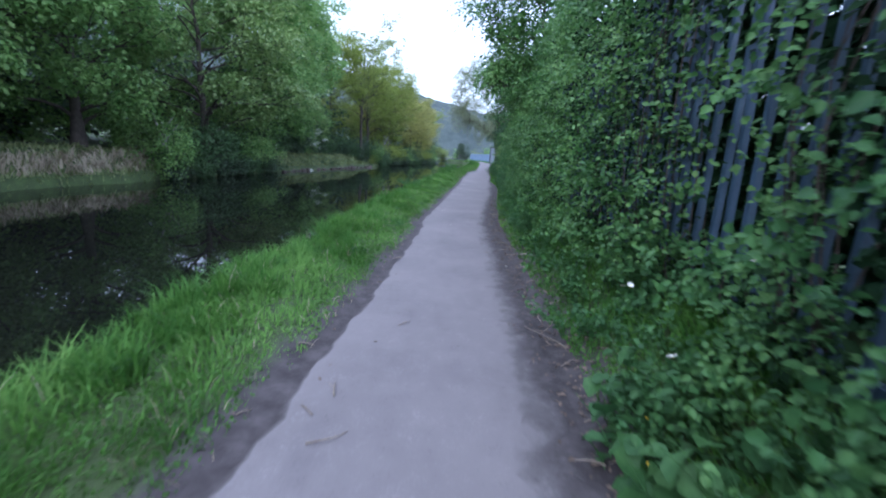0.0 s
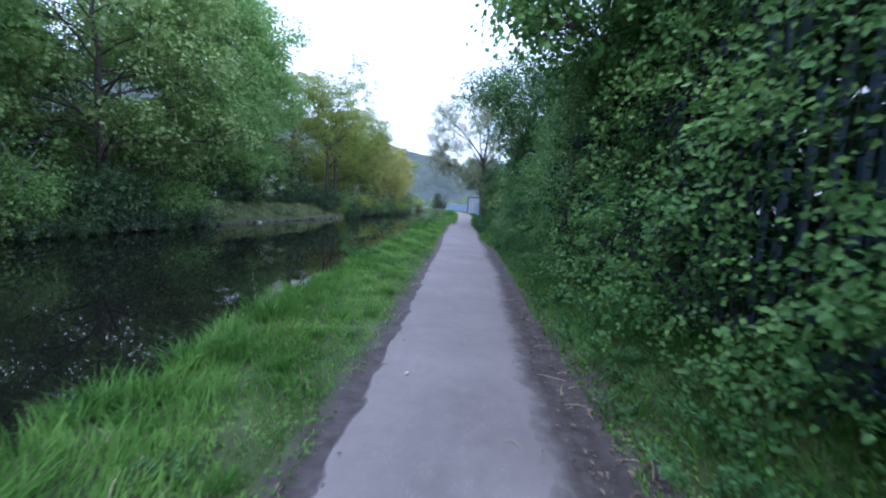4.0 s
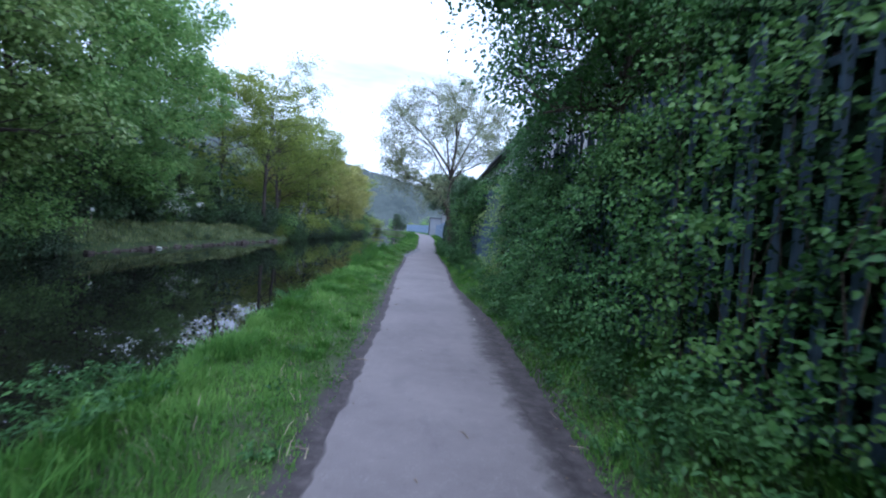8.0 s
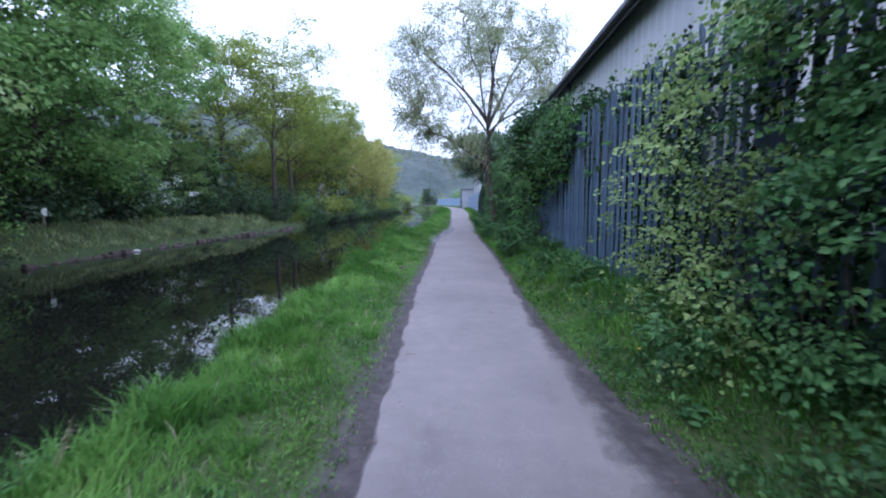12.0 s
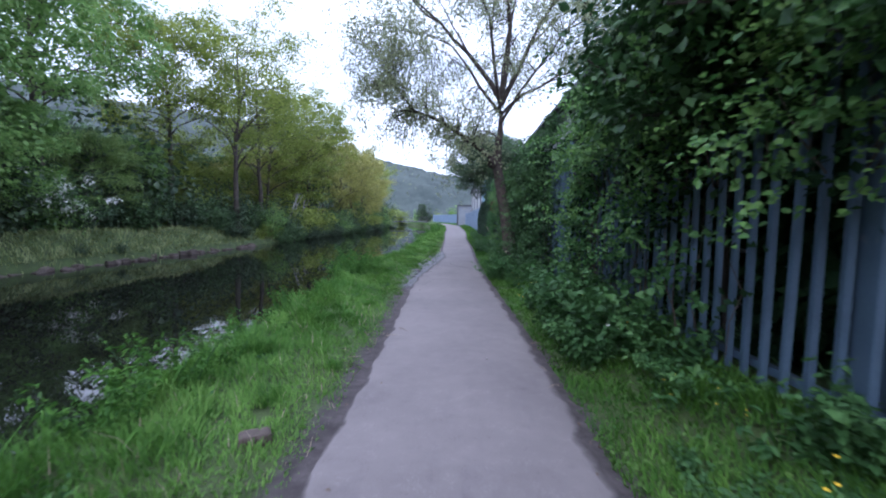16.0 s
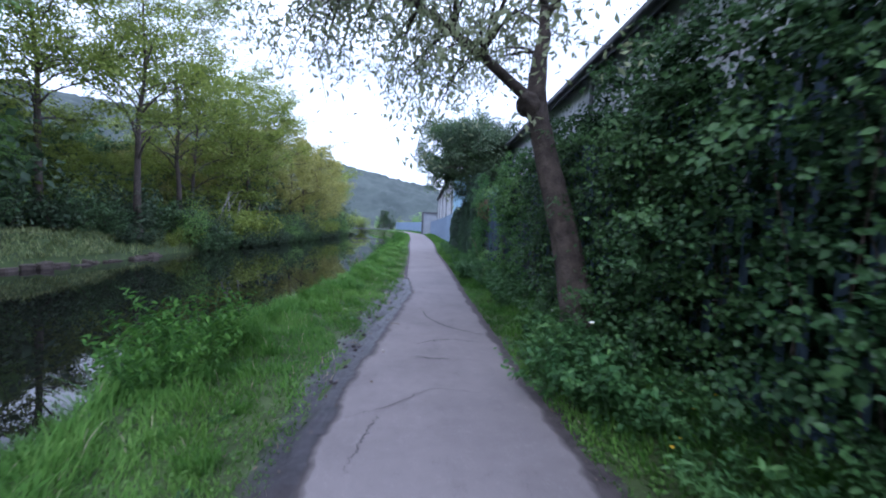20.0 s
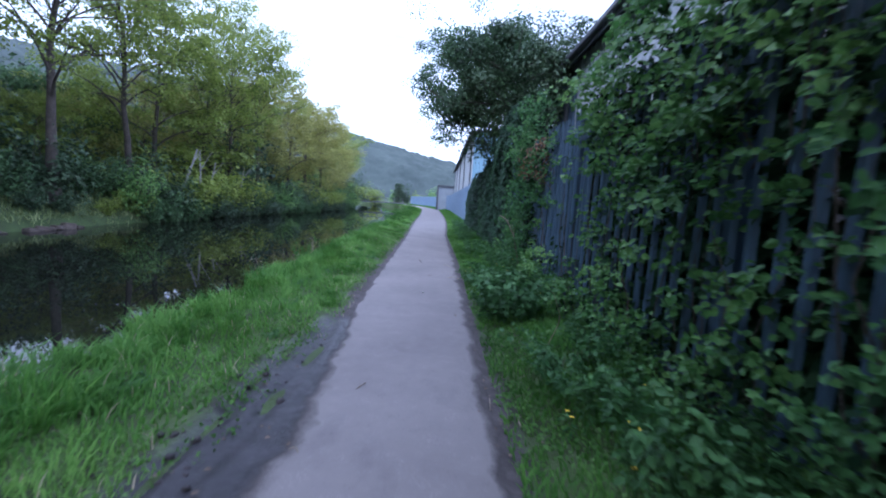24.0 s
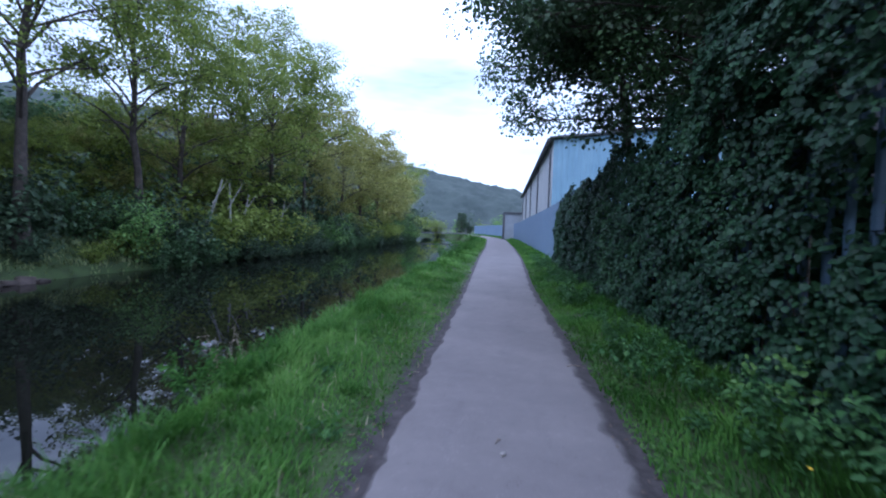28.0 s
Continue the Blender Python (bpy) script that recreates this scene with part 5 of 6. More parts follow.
KINDS = {
    "nettle": plant_kind("nettle", "clump of dark green stinging nettles on the verge", "nettle", 301, 22, 0.62, M_NETTLE, 0.062, 0.6, 24, 0.55),
    "nettle_low": plant_kind("nettle", "young low nettles growing in the verge grass", "nettle", 302, 16, 0.34, M_NETTLE, 0.055, 0.65, 15, 0.45),
    "dock": plant_kind("dock", "broad-leaved dock with large green leaves", "dock", 303, 10, 0.36, M_BRAMBLE, 0.13, 0.45, 4, 0.28, droop=0.1, arch=0.8),
    "bramble": plant_kind("bramble", "arching bramble with toothed green leaves", "bramble", 304, 16, 0.75, M_BRAMBLE, 0.055, 0.7, 28, 0.6, arch=0.8),
    "butterbur": plant_kind("knotweed", "mound of broad heart-shaped dark green leaves", "plant", 305, 40, 0.8, M_NETTLE, 0.095, 0.78, 16, 0.8, arch=0.6, droop=0.5),
    "fern": plant_kind("fern", "arching green fern fronds on the bank", "fern", 306, 13, 0.5, M_BRAMBLE, 0.06, 0.35, 40, 0.2, arch=1.1, droop=0.1),
    "dandelion": plant_kind("dandelion", "yellow dandelion in the verge grass", "dandelion", 308, 3, 0.26, M_BRAMBLE, 0.08, 0.25, 4, 0.12, M_YELLOW, 0.017, arch=0.3),
    "clock": plant_kind("dandelion", "dandelion gone to a round white seed head", "dandelion", 313, 2, 0.42, M_BRAMBLE, 0.08, 0.25, 4, 0.1, M_WHITE, 0.019, arch=0.15),
    "buttercup": plant_kind("buttercup", "small yellow buttercups in the grass", "buttercup", 309, 5, 0.34, M_BRAMBLE, 0.04, 0.4, 4, 0.35, M_YELLOW, 0.012, arch=0.2),
    "seeds": plant_kind("dry_weed", "tall weed with dry pale seed heads", "weed", 311, 8, 0.66, M_DRY, 0.024, 0.5, 12, 0.3, arch=0.25, mat_stem=M_DRY),
    "mallow": plant_kind("garlic_mustard", "low plant with broad heart-shaped blue-green leaves", "plant", 314, 13, 0.34, M_NETTLE, 0.125, 0.92, 3, 0.34, arch=0.75, droop=0.15),
    "tansy": plant_kind("tansy", "feathery blue-green tansy leaves on the verge", "plant", 315, 16, 0.42, M_NETTLE, 0.07, 0.34, 30, 0.35, arch=0.9, droop=0.1),
    "meadow": plant_kind("willowherb", "bushy green willowherb at the water's edge", "plant", 312, 34, 0.66, M_RANK, 0.075, 0.35, 16, 0.6, arch=0.45),
}


def tuft_kind():
    rng = np.random.default_rng(310)
    a, r = rng.uniform(0, 2 * math.pi, 170), 0.2 * rng.random(170) ** 0.6
    at = np.stack([np.cos(a) * r, np.sin(a) * r, np.full(170, -0.02)], 1)
    return solid("grass_tuft", blades("grass_tuft", rng, at, 0.33 - r * 0.5, M_RANK, 0.005, 0.8, at * 4), "tall lush tuft of grass on the canal edge", "grass tuft")


KINDS["tuft"] = tuft_kind()
prng = np.random.default_rng(9)


def put(kind, x, y, s=1.0, group="plants on the verges"):
    m = pose(x, y, max(float(ground_z(x, y)), -0.3), prng.normal(0, 4), prng.normal(0, 4), prng.uniform(0, 360))
    ob = KINDS[kind]
    if ob.get("placed"):
        c = copy_thing(ob, m)
    else:
        ob["placed"], c = 1, ob
        ob.matrix_basis = m
    c.scale = (s, s, s)
    return tagged(c, group=group)


def right(y, u):
    return float(path_r(y) + mud_r(y) + (fence_x(y) - path_r(y) - mud_r(y)) * u)


for y in np.arange(0.6, 13, 0.55):
    put(("nettle_low", "bramble", "dock", "nettle_low", "nettle")[prng.integers(5)], right(y, prng.uniform(0.15, 0.6)), y, prng.uniform(0.5, 0.85))
for y in np.arange(0.4, 13.2, 0.38):
    put(("nettle_low", "nettle_low", "dock", "bramble")[prng.integers(4)], right(y, prng.uniform(0.02, 0.3)), y, prng.uniform(0.4, 0.65))
for y in np.arange(13, 24.5, 0.34):
    put(("nettle", "bramble", "nettle_low", "dock", "fern")[prng.integers(5)], right(y, prng.uniform(0.25, 0.85)), y, prng.uniform(0.5, 0.95))
for k in range(26):
    y = 13.6 + k * 0.42
    put(("nettle_low", "dock", "nettle_low", "bramble")[k % 4], right(y, 0.04 + 0.2 * (k * 0.618 % 1)), y, 0.38 + 0.2 * (k * 0.37 % 1))
for y in np.arange(24.5, 29.5, 0.3):
    put(("nettle_low", "dock", "bramble")[prng.integers(3)], right(y, prng.uniform(0.3, 0.98)), y, prng.uniform(0.4, 0.75))
for x, y, s in ((1.3, 30.4, 0.9), (1.25, 31.1, 1.0), (1.1, 31.7, 0.75), (1.4, 32.0, 0.85), (1.05, 30.5, 0.65), (1.4, 29.8, 0.6)):
    put("butterbur", x, y, s)
for x, y, s in ((1.25, 44.9, 0.7), (1.5, 45.3, 0.8), (1.3, 45.7, 0.65), (1.6, 41.4, 0.6), (1.35, 41.0, 0.55), (1.5, 19.9, 0.5), (1.0, 20.6, 0.45), (1.3, 27.0, 0.42), (1.2, 27.6, 0.4), (1.4, 28.2, 0.5), (1.1, 32.9, 0.5), (1.3, 33.3, 0.55)):
    put("butterbur", x, y, s)
for x, y, s in ((0.78, 1.25, 0.95), (0.9, 1.5, 1.0), (0.78, 1.72, 0.85), (1.02, 1.78, 0.95), (0.88, 2.05, 0.8), (0.98, 1.15, 1.0), (0.72, 0.95, 0.8)):
    put("mallow", x, y, s, "broad-leaved plants at the hedge foot")
for x, y, s in ((1.2, 47.15, 0.8), (1.4, 47.4, 0.9), (1.5, 47.0, 0.9), (1.3, 46.6, 0.8), (1.1, 37.3, 0.7), (1.35, 35.6, 0.8), (1.2, 35.0, 0.8)):
    put("tansy", x, y, s, "tansy on the verge")
for y in np.arange(25.6, 29.8, 0.36):
    put(("dock", "nettle_low", "nettle", "fern", "buttercup")[prng.integers(5)], right(y, prng.uniform(0.6, 0.92)), y, prng.uniform(0.5, 0.75))
for y in np.arange(29.5, 37, 0.32):
    put(("nettle", "nettle_low", "bramble", "dock", "fern")[prng.integers(5)], right(y, prng.uniform(0.35, 0.95)), y, prng.uniform(0.5, 0.85))
for y in np.arange(36.5, 50, 0.4):
    put(("nettle", "bramble", "fern", "nettle_low", "dock", "nettle")[prng.integers(6)], right(y, prng.uniform(0.35, 0.95)), y, prng.uniform(0.55, 0.95))
for y in np.arange(49.5, 66, 0.45):
    put(("nettle", "bramble", "nettle_low", "nettle_low")[prng.integers(4)], right(y, prng.uniform(0.3, 0.8)), y, prng.uniform(0.5, 0.8))
for x, y, k, q in ((1.0, 36.5, "bramble", 0.9), (1.1, 36.8, "nettle", 1.0), (0.95, 36.9, "nettle_low", 1.0), (1.15, 36.3, "bramble", 1.0), (1.3, 36.6, "nettle", 1.1), (1.05, 35.9, "nettle", 0.9), (0.9, 37.2, "bramble", 0.7), (1.25, 36.1, "bramble", 1.0), (1.0, 37.6, "nettle_low", 1.0), (1.4, 36.9, "bramble", 1.0), (1.35, 36.75, "fern", 1.2), (1.5, 36.9, "fern", 1.3), (1.2, 37.0, "fern", 1.0), (1.45, 37.4, "fern", 1.1)):
    put(k, x, y, q)
for x, y in ((0.8, 1.62), (0.74, 1.2), (1.0, 23.2), (0.94, 25.0), (1.0, 15.3), (0.92, 15.0), (0.98, 14.7), (1.2, 42.4), (1.3, 41.9), (1.1, 47.6), (1.12, 35.5), (0.95, 33.6)):
    put("dandelion", x, y, 1.0, "dandelions on the verge")
for x, y in ((1.2, 36.8), (0.98, 37.2), (0.95, 36.5), (1.1, 30.2), (1.05, 33.4)):
    put("clock", x, y, 1.0, "dandelion clocks on the verge")
for y in np.arange(24, 50, 1.3):
    put("buttercup", right(y, prng.uniform(0.3, 0.8)), y, prng.uniform(0.8, 1.1), "buttercups on the verge")
for y in np.arange(0.5, 62, 0.5):
    put("tuft", float(bank_l(y)) + abs(prng.normal(0.0, 0.22)) - 0.05, y + prng.normal(0, 0.2), prng.uniform(0.6, 1.15), "grass tufts along the water's edge")
for y in np.arange(0.8, 60, 0.55):
    put("tuft", float(path_l(y) - mud_w(y) - 0.1 - (path_l(y) - mud_w(y) - bank_l(y) - 0.3) * prng.random() ** 0.8), y + prng.normal(0, 0.15), prng.uniform(0.3, 0.6), "grass tufts on the verge")
for x, y, s in ((-2.68, 16.6, 0.9), (-2.72, 17.1, 1.0), (-2.65, 17.4, 0.7), (-2.6, 21.4, 0.7), (-2.7, 22.3, 0.8)):
    put("fern", x, y, s)
for x, y, s in ((-2.5, 36.8, 0.95), (-2.7, 37.1, 1.05), (-2.55, 37.5, 1.0), (-2.8, 37.4, 1.15), (-2.65, 37.9, 1.2), (-2.95, 37.8, 1.2), (-2.85, 38.1, 1.1), (-3.0, 38.6, 1.1), (-2.7, 37.6, 0.9), (-2.75, 39.3, 0.8), (-2.5, 29.2, 0.75), (-2.6, 29.8, 0.9), (-2.45, 30.4, 0.6), (-2.75, 31.6, 0.9), (-2.8, 32.2, 0.9), (-2.6, 50.6, 0.7), (-1.95, 50.3, 0.6), (-2.2, 51.2, 0.6), (-2.7, 32.9, 0.7)):
    put("meadow", x, y, s, "willowherb at the water's edge")
for x, y, s in ((-2.2, 47.0, 1.0), (-2.15, 47.7, 0.9), (-2.4, 48.6, 0.8), (-2.55, 50.9, 1.0), (-2.5, 51.4, 0.8), (-2.3, 54.0, 0.8), (-2.6, 11.5, 0.7), (-2.65, 21.9, 0.8), (-2.3, 57.5, 0.9), (-2.65, 6.3, 0.6)):
    put("seeds", x, y, s, "dry weeds at the water's edge")
for y in np.arange(62, 108, 3.5):
    put("meadow", float(bank_l(y)) + prng.normal(0, 0.3), y, prng.uniform(0.9, 1.5), "willowherb at the water's edge")
for y in np.arange(1, 60, 1.1):
    put(("dock", "nettle_low")[prng.integers(2)], float(path_l(y) - mud_w(y) - prng.uniform(0.15, 1.1)), y, prng.uniform(0.25, 0.45))


# ---- verge grass ----
def grass_patch(name, seed, y0, y1, lo, hi, per, height, width, label, mat=None, gap=-0.9, bare=None):
    rng = np.random.default_rng(seed)
    area = float(np.mean(hi(np.linspace(y0, y1, 20)) - lo(np.linspace(y0, y1, 20)))) * (y1 - y0)
    n = int(area * per)
    yy = rng.uniform(y0, y1, n)
    u = rng.random(n)
    xx = lo(yy) + (hi(yy) - lo(yy)) * u
    tuft = wave(xx * 1.7, yy, 1.9) + 0.6 * wave(xx * 3.1, yy * 2.2, 2.7) + rng.normal(0, 0.3, n)
    keep = tuft > gap
    if bare is not None:
        keep &= rng.random(n) < 1 - 0.75 * smooth01(1 - np.abs(u - bare) / 0.3)
    xx, yy, u, tuft = xx[keep], yy[keep], u[keep], tuft[keep]
    mound = 0.5 + 0.5 * np.clip(wave(xx * 1.9, yy * 1.4, 2.3) + 0.5 * wave(xx * 4.1 + 3, yy * 2.9, 2.1), -1, 1)
    h = height(u) * (0.45 + 0.85 * mound) * (0.9 + 0.2 * np.clip(tuft, -1, 1))
    comb = 2.6 * wave(xx * 0.9 + 5, yy * 0.7, 1.6) + math.pi
    flow = np.stack([np.cos(comb), np.sin(comb), 0 * comb], 1) * 0.9
    at = np.stack([xx, yy, ground_z(xx, yy) - 0.005 + 0.05 * mound * np.minimum(height(u) / 0.12, 1)], 1)
    return solid(name, blades(name, rng, at, h, mat or M_GRASS, width, 0.95, flow), label, "grass", kind="stuff")


for k, (a, b, per, wd) in enumerate(((-1, 12, 1020, 0.0063), (12, 27, 1020, 0.0063), (27, 42, 1020, 0.0063), (42, 60, 960, 0.0066), (60, 90, 320, 0.012), (90, 172, 90, 0.03))):
    grass_patch("verge_grass", 200 + k, a, b, lambda y: bank_l(y) - 0.2, lambda y: path_l(y) - mud_w(y) * 0.42, per * 1.9, lambda u: 0.025 + 0.19 * (1 - u) ** 1.1, wd * 0.68, "lush green grass on the canal-side verge", bare=1.08)
    grass_patch("verge_grass", 220 + k, a, b, lambda y: path_r(y) + mud_r(y) * 0.55, lambda y: fence_x(y) - 0.02, per * 1.7, lambda u: 0.055 + 0.13 * u, wd * 0.7, "rough green grass on the verge below the fence", mat=M_RANK)
for k, (a, b) in enumerate(((-2, 20), (20, 40), (40, 60))):
    grass_patch("dry_grass", 280 + k, a, b, lambda y: bank_l(y) - 0.05, lambda y: path_l(y) - mud_w(y) * 0.3, 46, lambda u: 0.17 - 0.1 * u, 0.003, "pale dead grass stems among the green verge", M_DRY, -0.3)


def ground_cover(seed, y0, y1, lo, hi, per, label):
    rng = np.random.default_rng(seed)
    n = int((y1 - y0) * float(np.mean(hi(np.linspace(y0, y1, 20)) - lo(np.linspace(y0, y1, 20)))) * per)
    yy = rng.uniform(y0, y1, n)
    xx = lo(yy) + (hi(yy) - lo(yy)) * rng.random(n)
    keep = wave(xx * 2.3, yy * 1.6, 2.1) + rng.normal(0, 0.4, n) > -0.1
    at = np.stack([xx, yy, ground_z(xx, yy) + rng.uniform(0.0, 0.07, n)], 1)[keep]
    solid("ground_cover", leaf_mesh("ground_cover", rng, at, np.array([0, 0, 1.0]), 0.034, M_CLOVER, 0.6, 0.0, 0.75, False), label, "ground cover", kind="stuff")


for k, (a, b) in enumerate(((-2, 20), (20, 40), (40, 60))):
    ground_cover(260 + k, a, b, lambda y: bank_l(y) + 0.25, lambda y: path_l(y) - mud_w(y) * 0.5, 620, "small clover and weed leaves in the verge grass")
    ground_cover(270 + k, a, b, lambda y: path_r(y) + mud_r(y) * 0.6, lambda y: fence_x(y) - 0.05, 1500, "small weed leaves in the rough verge")
grass_patch("bank_grass", 240, -4, 122, lambda y: far_b(y) - 4, lambda y: far_b(y) + 0.12, 90, lambda u: 0.28 + 0 * u, 0.02, "rough grass on the far bank", M_BANK)
grass_patch("dry_reeds", 241, 11, 23, lambda y: far_b(y) - 1.7, lambda y: far_b(y) - 0.5, 150, lambda u: 0.5 + 0 * u, 0.025, "pale dry reeds on the far bank", M_DRY, -0.2)


# ---- cracks, litter, bank stones ----
def crack(points, width, seed):
    rng = np.random.default_rng(seed)
    pts = np.array(points, float)
    k = np.linspace(0, 1, 40)
    src = np.linspace(0, 1, len(pts))
    line = np.stack([np.interp(k, src, pts[:, 0]), np.interp(k, src, pts[:, 1])], 1) + rng.normal(0, 0.012, (40, 2))
    d = unit(np.gradient(line, axis=0))
    side = np.stack([-d[:, 1], d[:, 0]], 1)
    w = (width * (0.3 + rng.random(40)) * np.sin(np.clip(k, 0.03, 0.97) * math.pi) ** 0.5)[:, None]
    v = np.concatenate([line - side * w, line + side * w])
    v = np.concatenate([v, np.full((80, 1), 0.0265)], 1)
    f = np.array([(i, i + 1, 41 + i, 40 + i) for i in range(39)])
    solid("path_crack", mesh_np("path_crack", v, f, M_CRACK), "dark root crack running across the tarmac", "crack", kind="structure")


crack([(-0.2, 40.3), (-0.17, 39.9), (-0.06, 39.5), (0.19, 39.07), (0.48, 38.82), (0.78, 38.62)], 0.022, 1)
crack([(-0.34, 38.25), (-0.14, 38.42), (0.11, 38.48), (0.49, 38.38)], 0.014, 2)
crack([(-0.36, 37.73), (-0.2, 37.68), (0.0, 37.68)], 0.013, 3)
crack([(-0.8, 35.5), (-0.74, 35.9), (-0.66, 36.3)], 0.006, 4)
crack([(-0.9, 36.23), (-0.58, 36.43), (-0.25, 36.82), (0.18, 36.73)], 0.006, 5)

lrng = np.random.default_rng(33)


def twig(x, y, length):
    tb = Tubes()
    k = np.linspace(0, 1, 5)
    b = lrng.normal(0, 0.12)
    tb.add(np.stack([length * (k - 0.5), b * length * np.sin(k * 3), 0.004 + 0.01 * np.sin(k * 4)], 1), 0.0035 * (1.3 - k * 0.7), 5)
    if lrng.random() < 0.5:
        tb.add(np.stack([length * 0.3 * k, length * 0.2 * k, 0.006 + 0 * k], 1), 0.002 * (1.2 - k * 0.6), 4)
    o = solid("twig", tb.mesh("twig", M_TWIG), "dry broken twig lying beside the towpath", "twig", "twigs fallen on the towpath", place=(x, y, float(ground_z(x, y)) + (0.026 if path_l(y) < x < path_r(y) else 0.016)))
    o.rotation_euler = (0, 0, lrng.uniform(0, 6.3))


for _ in range(70):
    yy = lrng.uniform(0.6, 13.5)
    twig(float(path_r(yy)) + lrng.uniform(-0.05, 0.3), yy, lrng.uniform(0.08, 0.28))
for _ in range(26):
    yy = lrng.uniform(14, 54)
    twig(float(path_r(yy)) + lrng.uniform(-0.1, 0.2), yy, lrng.uniform(0.06, 0.18))
for _ in range(26):
    yy = lrng.uniform(1, 54)
    twig(float(path_l(yy)) + lrng.uniform(-0.25, 0.15), yy, lrng.uniform(0.06, 0.2))
for x, y, l in ((0.39, 47.61, 0.09), (-0.2, 7.72, 0.1), (-0.12, 9.2, 0.12), (-0.1, 16.8, 0.14), (-0.45, 16.2, 0.05), (0.0, 25.4, 0.06), (-0.86, 31.9, 0.16), (-0.82, 21.8, 0.12), (-0.1, 43.0, 0.1), (0.2, 49.5, 0.05), (-0.5, 3.1, 0.12), (-0.7, 2.1, 0.16), (-0.6, 1.7, 0.2)):
    twig(x, y, l)


def blossom(x, y, z, r):
    """A small open flower of five cupped petals among the hedge leaves, on a short stalk."""
    t = thing("hedge_blossom", (x, y, z), "small white five-petalled blossom in the hedge", "blossom", "white blossoms in the hedge")
    t.rotation_euler = (lrng.normal(0.5, 0.3), lrng.normal(-0.4, 0.3), lrng.uniform(0, 6.3))
    for j in range(5):
        a = j * 2 * math.pi / 5
        c, d = np.array([math.cos(a), math.sin(a), 0.0]), np.array([-math.sin(a), math.cos(a), 0.0])
        k = np.linspace(0, 1, 5)[:, None]
        mid = c * r * (0.12 + 0.88 * k) + np.array([0, 0, 0.35 * r]) * k ** 2
        w = d * r * 0.55 * np.sin(0.35 + k * 2.3)
        v = np.concatenate([mid - w, mid - np.array([0, 0, 0.06 * r]), mid + w])
        f = np.array([(i + 5 * g, i + 1 + 5 * g, i + 6 + 5 * g, i + 5 + 5 * g) for i in range(4) for g in range(2)])
        part("petal", mesh_np("petal", v, f, M_WHITE, smooth=True), None, t)
    core = bmesh.new()
    bmesh.ops.create_icosphere(core, subdivisions=1, radius=r * 0.2)
    part("stamens", core, M_YELLOW, t, "yellow centre")
    stalk = Tubes()
    stalk.add([(0, 0, 0), (0.01, 0.01, -0.05), (0.04, 0.03, -0.11)], (0.0015, 0.002, 0.002), 4)
    part("stalk", stalk.mesh("stalk", M_NETTLE), None, t)


for x, y, z, r in ((0.97, 2.78, 0.56, 0.022), (1.0, 2.74, 0.58, 0.02), (1.17, 2.85, 0.8, 0.018), (0.8, 1.64, 0.6, 0.02), (1.12, 1.8, 0.98, 0.02), (1.08, 36.6, 0.68, 0.024), (0.98, 37.3, 0.64, 0.02), (1.3, 36.3, 0.5, 0.02)):
    blossom(x, y, z, r)


def bare_stem(name, points, r, mat, label, category):
    """A dry stem or straw bent through a few points, tapering to its tip."""
    k = np.linspace(0, len(points) - 1, 6 * len(points))
    p = np.array(points, float)
    q = np.stack([np.interp(k, np.arange(len(p)), p[:, c]) for c in range(3)], 1)
    for _ in range(3):
        q[1:-1] = (q[:-2] + q[1:-1] * 2 + q[2:]) / 4
    tb = Tubes()
    tb.add(q, r * (1.15 - 0.75 * np.linspace(0, 1, len(q))), 6, 0.08)
    solid(name, tb.mesh(name, mat), label, category, "dry stems on the verge")


bare_stem("bare_branch", [(2.05, 47.6, -0.02), (1.92, 47.42, 0.3), (1.78, 47.12, 0.6), (1.68, 47.0, 0.9), (1.56, 47.02, 1.12), (1.45, 47.1, 1.18)], 0.013, M_TWIG, "pale bare branch arching out of the undergrowth", "branch")
bare_stem("bare_branch", [(1.7, 47.05, 0.86), (1.66, 46.85, 1.0), (1.58, 46.7, 1.06)], 0.005, M_TWIG, "thin bare side twig caught on a pale branch", "branch")
for pts in ([(0.71, 47.5, 0.035), (0.8, 47.46, 0.06), (0.9, 47.4, 0.05), (1.0, 47.36, 0.04)], [(0.72, 49.0, 0.035), (0.76, 48.8, 0.07), (0.82, 48.55, 0.06)], [(1.75, 47.0, 0.04), (1.9, 46.9, 0.34), (1.8, 46.75, 0.3)], [(1.2, 43.4, 0.04), (1.35, 43.3, 0.5), (1.2, 43.1, 0.75)]):
    bare_stem("dry_straw", pts, 0.004, M_DRY, "long dry straw lying on the verge", "straw")


def notice():
    x, y = -19.0, 39.4
    g = float(ground_z(x, y))
    t = thing("notice_board", (x, y, g), "small white notice on a post among the far trees", "sign")
    part("post", box_bm((0.07, 0.07, 1.3 - g + 0.1), (0, 0, (1.3 - g) / 2 - 0.05), 0.006), M_TWIG, t, "weathered wooden post")
    part("board", box_bm((0.03, 0.28, 0.36), (0.052, 0, 1.13 - g), 0.004), M_WHITE, t, "blank white board")


notice()


def litter(name, seed, n, xf, size, mat, label):
    rng = np.random.default_rng(seed)
    yy = rng.uniform(-1, 56, n) if seed % 2 else rng.uniform(-1, 14, n)
    xx = xf(yy, rng)
    on = (xx > path_l(yy)) & (xx < path_r(yy))
    at = np.stack([xx, yy, ground_z(xx, yy) + np.where(on, 0.028, 0.022)], 1)
    solid(name, leaf_mesh(name, rng, at, np.array([0, 0, 1.0]), size, mat, 0.55, 0.0, 0.25), label, "leaf litter", kind="stuff")


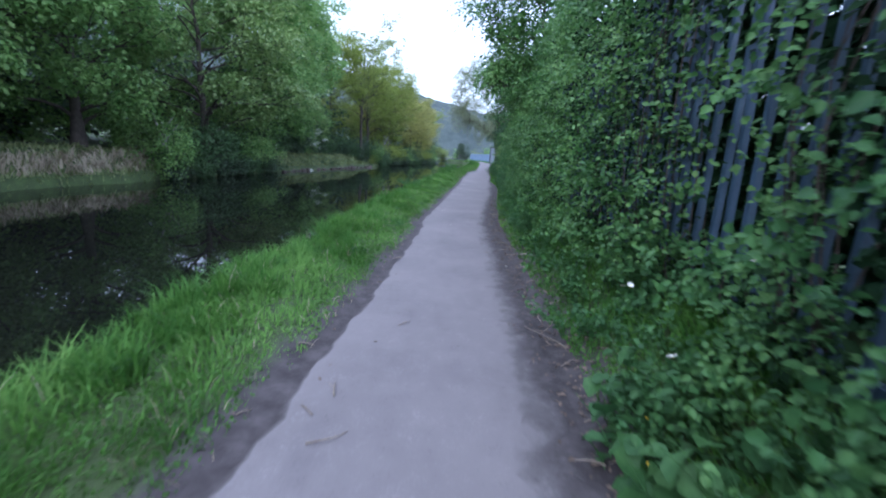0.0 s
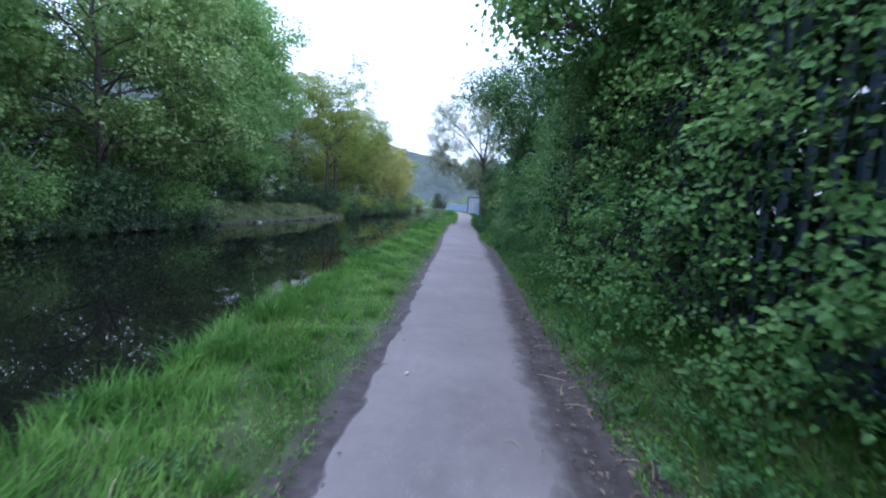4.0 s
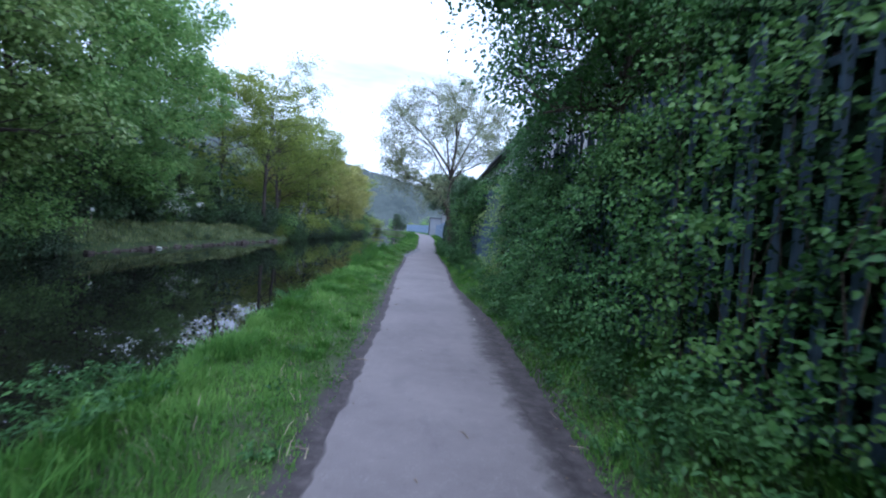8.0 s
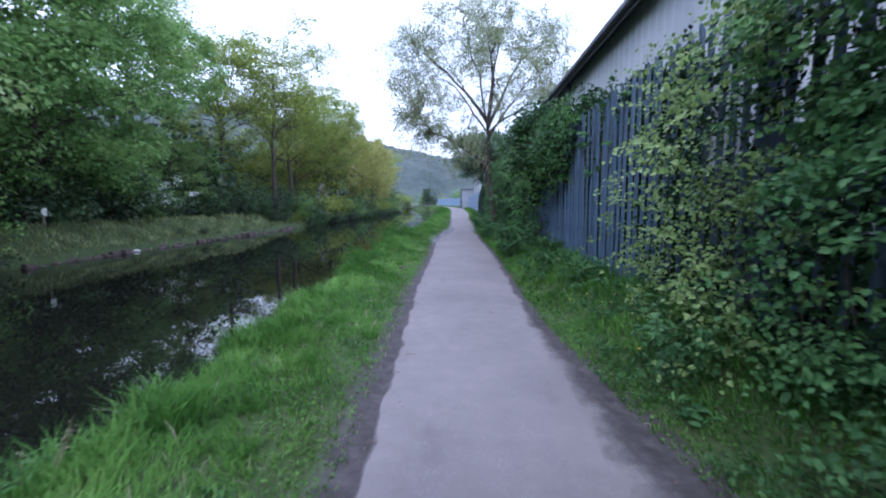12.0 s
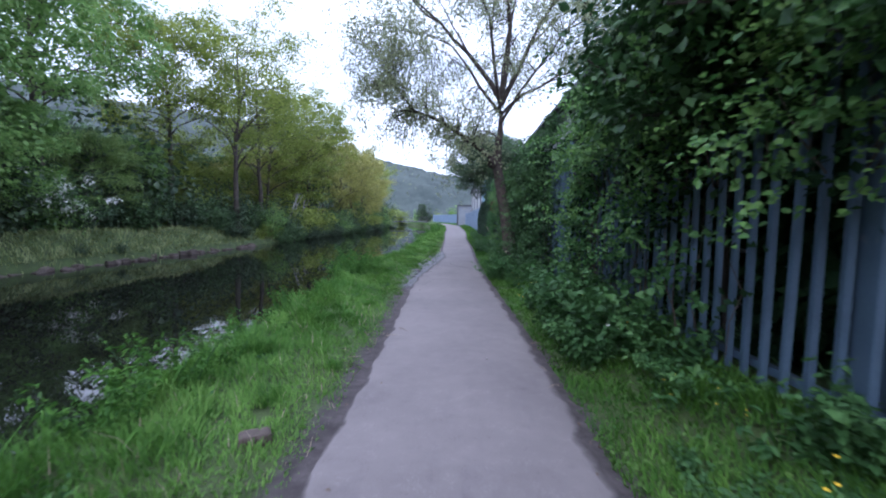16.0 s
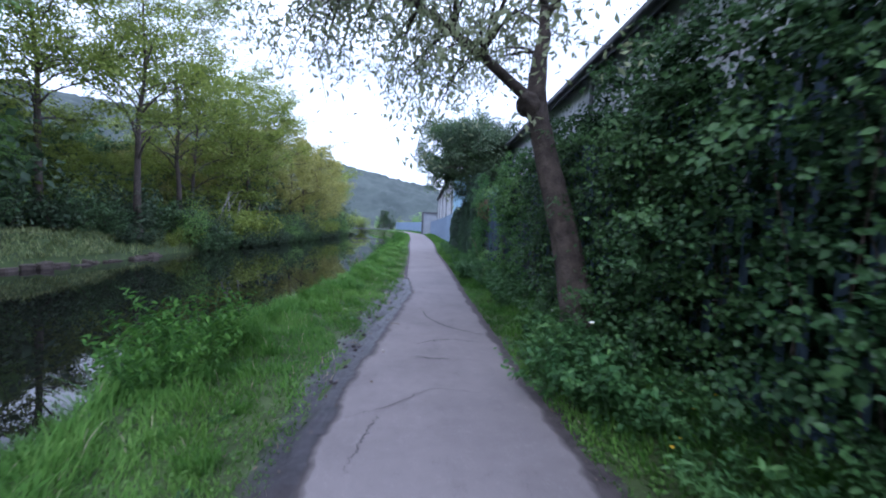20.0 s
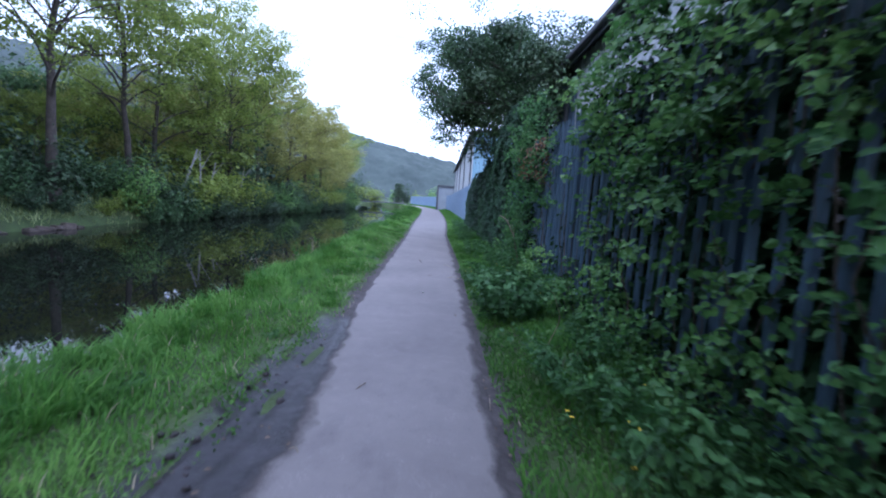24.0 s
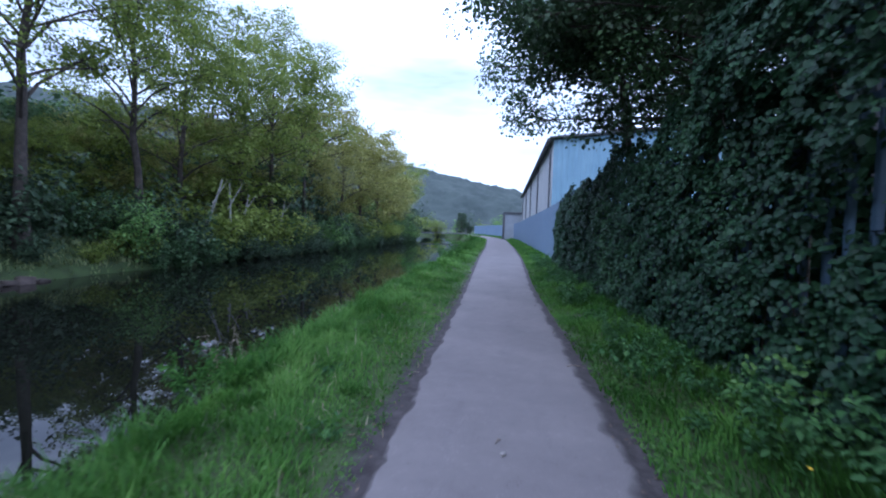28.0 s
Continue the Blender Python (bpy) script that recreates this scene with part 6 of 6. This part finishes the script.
litter("leaf_litter", 402, 1500, lambda y, r: path_r(y) + r.normal(0.12, 0.13, len(y)), 0.035, M_LITTER, "brown dead leaves under the hedge")
litter("leaf_litter", 403, 500, lambda y, r: path_r(y) + r.normal(0.05, 0.12, len(y)), 0.03, M_LITTER, "brown dead leaves along the path edge")
litter("leaf_litter", 405, 420, lambda y, r: path_l(y) - r.normal(0.12, 0.14, len(y)), 0.03, M_LITTER, "brown dead leaves along the path edge")

srng = np.random.default_rng(44)
bank = thing("bank_edge", (float(far_b(36)), 36.0, WATER), "low broken stone edging along the far bank", "bank edge", kind="structure")


def stone_mesh(seed):
    rng = np.random.default_rng(seed)
    bm = bmesh.new()
    bmesh.ops.create_cube(bm, size=1.0)
    bmesh.ops.bevel(bm, geom=list(bm.edges), offset=0.12, segments=1, affect="EDGES")
    for v in bm.verts:
        v.co += Vector(rng.normal(0, 0.035, 3))
    me = bpy.data.meshes.new("stone")
    bm.to_mesh(me)
    bm.free()
    me.materials.append(M_STONE)
    return me


STONES = [stone_mesh(s) for s in range(5)]
yy = 36.0
while yy < 60.5:
    ln = srng.uniform(0.4, 0.8)
    o = part("stone", STONES[srng.integers(5)], None, bank)
    o.location = (float(far_b(yy)) - float(far_b(36)) + 0.02 + srng.normal(0, 0.1), yy - 36 + ln / 2, -0.02 + srng.normal(0, 0.07))
    o.scale = (srng.uniform(0.25, 0.45), ln * srng.uniform(0.7, 1.0), srng.uniform(0.18, 0.36))
    o.rotation_euler = (srng.normal(0, 0.14), srng.normal(0, 0.14), srng.normal(0, 0.2))
    yy += ln


# ---- clods of churned mud ----
M_CLOD = material("mud_clod", (0.014, 0.011, 0.012), (0.05, 0.041, 0.043), 0.7, 9, bump=0.5, bump_scale=60, spec=0.25, island=True)
crng = np.random.default_rng(61)
cn = 150
cy = crng.uniform(36.8, 44.2, cn)
cx = path_l(cy) - 0.02 - mud_w(cy) * 1.15 * crng.random(cn) ** 0.7
cr = crng.uniform(0.008, 0.03, cn) * smooth01((44.8 - cy) / 2)
ball = np.array([(1, 0, 0), (0, 1, 0), (-1, 0, 0), (0, -1, 0), (0.6, 0.6, 0.55), (-0.6, 0.6, 0.55), (-0.6, -0.6, 0.55), (0.6, -0.6, 0.55), (0, 0, 0.8)], float)
tris = np.array([(0, 1, 4), (1, 2, 5), (2, 3, 6), (3, 0, 7), (4, 1, 5), (5, 2, 6), (6, 3, 7), (7, 0, 4), (4, 5, 8), (5, 6, 8), (6, 7, 8), (7, 4, 8)])
clods = ball[None] * cr[:, None, None] * crng.uniform(0.7, 1.4, (cn, 9, 3)) + np.stack([cx, cy, ground_z(cx, cy) + 0.006], 1)[:, None]
solid("mud_clods", mesh_np("mud_clods", clods.reshape(-1, 3), (np.arange(cn)[:, None, None] * 9 + tris[None]).reshape(-1, 3), M_CLOD, smooth=True), "small dark clods of churned wet mud beside the path", "mud", kind="stuff")


# ---- pebbles and a scrap of litter ----
PEBBLES = [me.copy() for me in STONES[:3]]
for me in PEBBLES:
    me.name = "pebble"
    me.materials[0] = M_PEBBLE


def pebble(x, y, r):
    o = part("pebble", PEBBLES[srng.integers(3)], None, None)
    o.location, o.scale = (x, y, float(ground_z(x, y)) + 0.024 + r * 0.3), (r * 1.3, r, r * 0.7)
    o.rotation_euler = (0, 0, srng.uniform(0, 6))
    return tagged(o, "small stone lying loose on the towpath", "pebble", "pebbles on the towpath")


for x, y, r in ((0.23, 49.35, 0.025), (0.3, 25.7, 0.02), (-0.5, 8.1, 0.02), (-0.82, 10.1, 0.03), (0.5, 20.9, 0.025), (-0.3, 14.6, 0.018), (0.1, 30.8, 0.016), (-0.72, 37.9, 0.03), (0.6, 37.4, 0.03), (0.3, 46.2, 0.02), (-0.4, 18.9, 0.016), (0.4, 5.2, 0.02)):
    pebble(x, y, r)
slab = part("flat_stone", STONES[2], None, None)
slab.location, slab.scale, slab.rotation_euler = (-1.52, 29.12, float(ground_z(-1.52, 29.12)) + 0.03), (0.2, 0.13, 0.09), (0.05, 0.04, 0.5)
tagged(slab, "flat grey stone half sunk in the verge grass", "stone")
scrap = bmesh.new()
bmesh.ops.create_icosphere(scrap, subdivisions=2, radius=0.13)
for v in scrap.verts:
    v.co = Vector((v.co.x * 1.4, v.co.y, v.co.z * 0.6)) * (1 + 0.25 * noise.noise(v.co * 18))
scrap_mesh = bpy.data.meshes.new("litter")
scrap.to_mesh(scrap_mesh)
scrap.free()
scrap_mesh.materials.append(M_WHITE)
solid("litter", scrap_mesh, "crumpled white plastic litter at the far waterline", "litter", place=(-16.55, 41.7, WATER + 0.06))
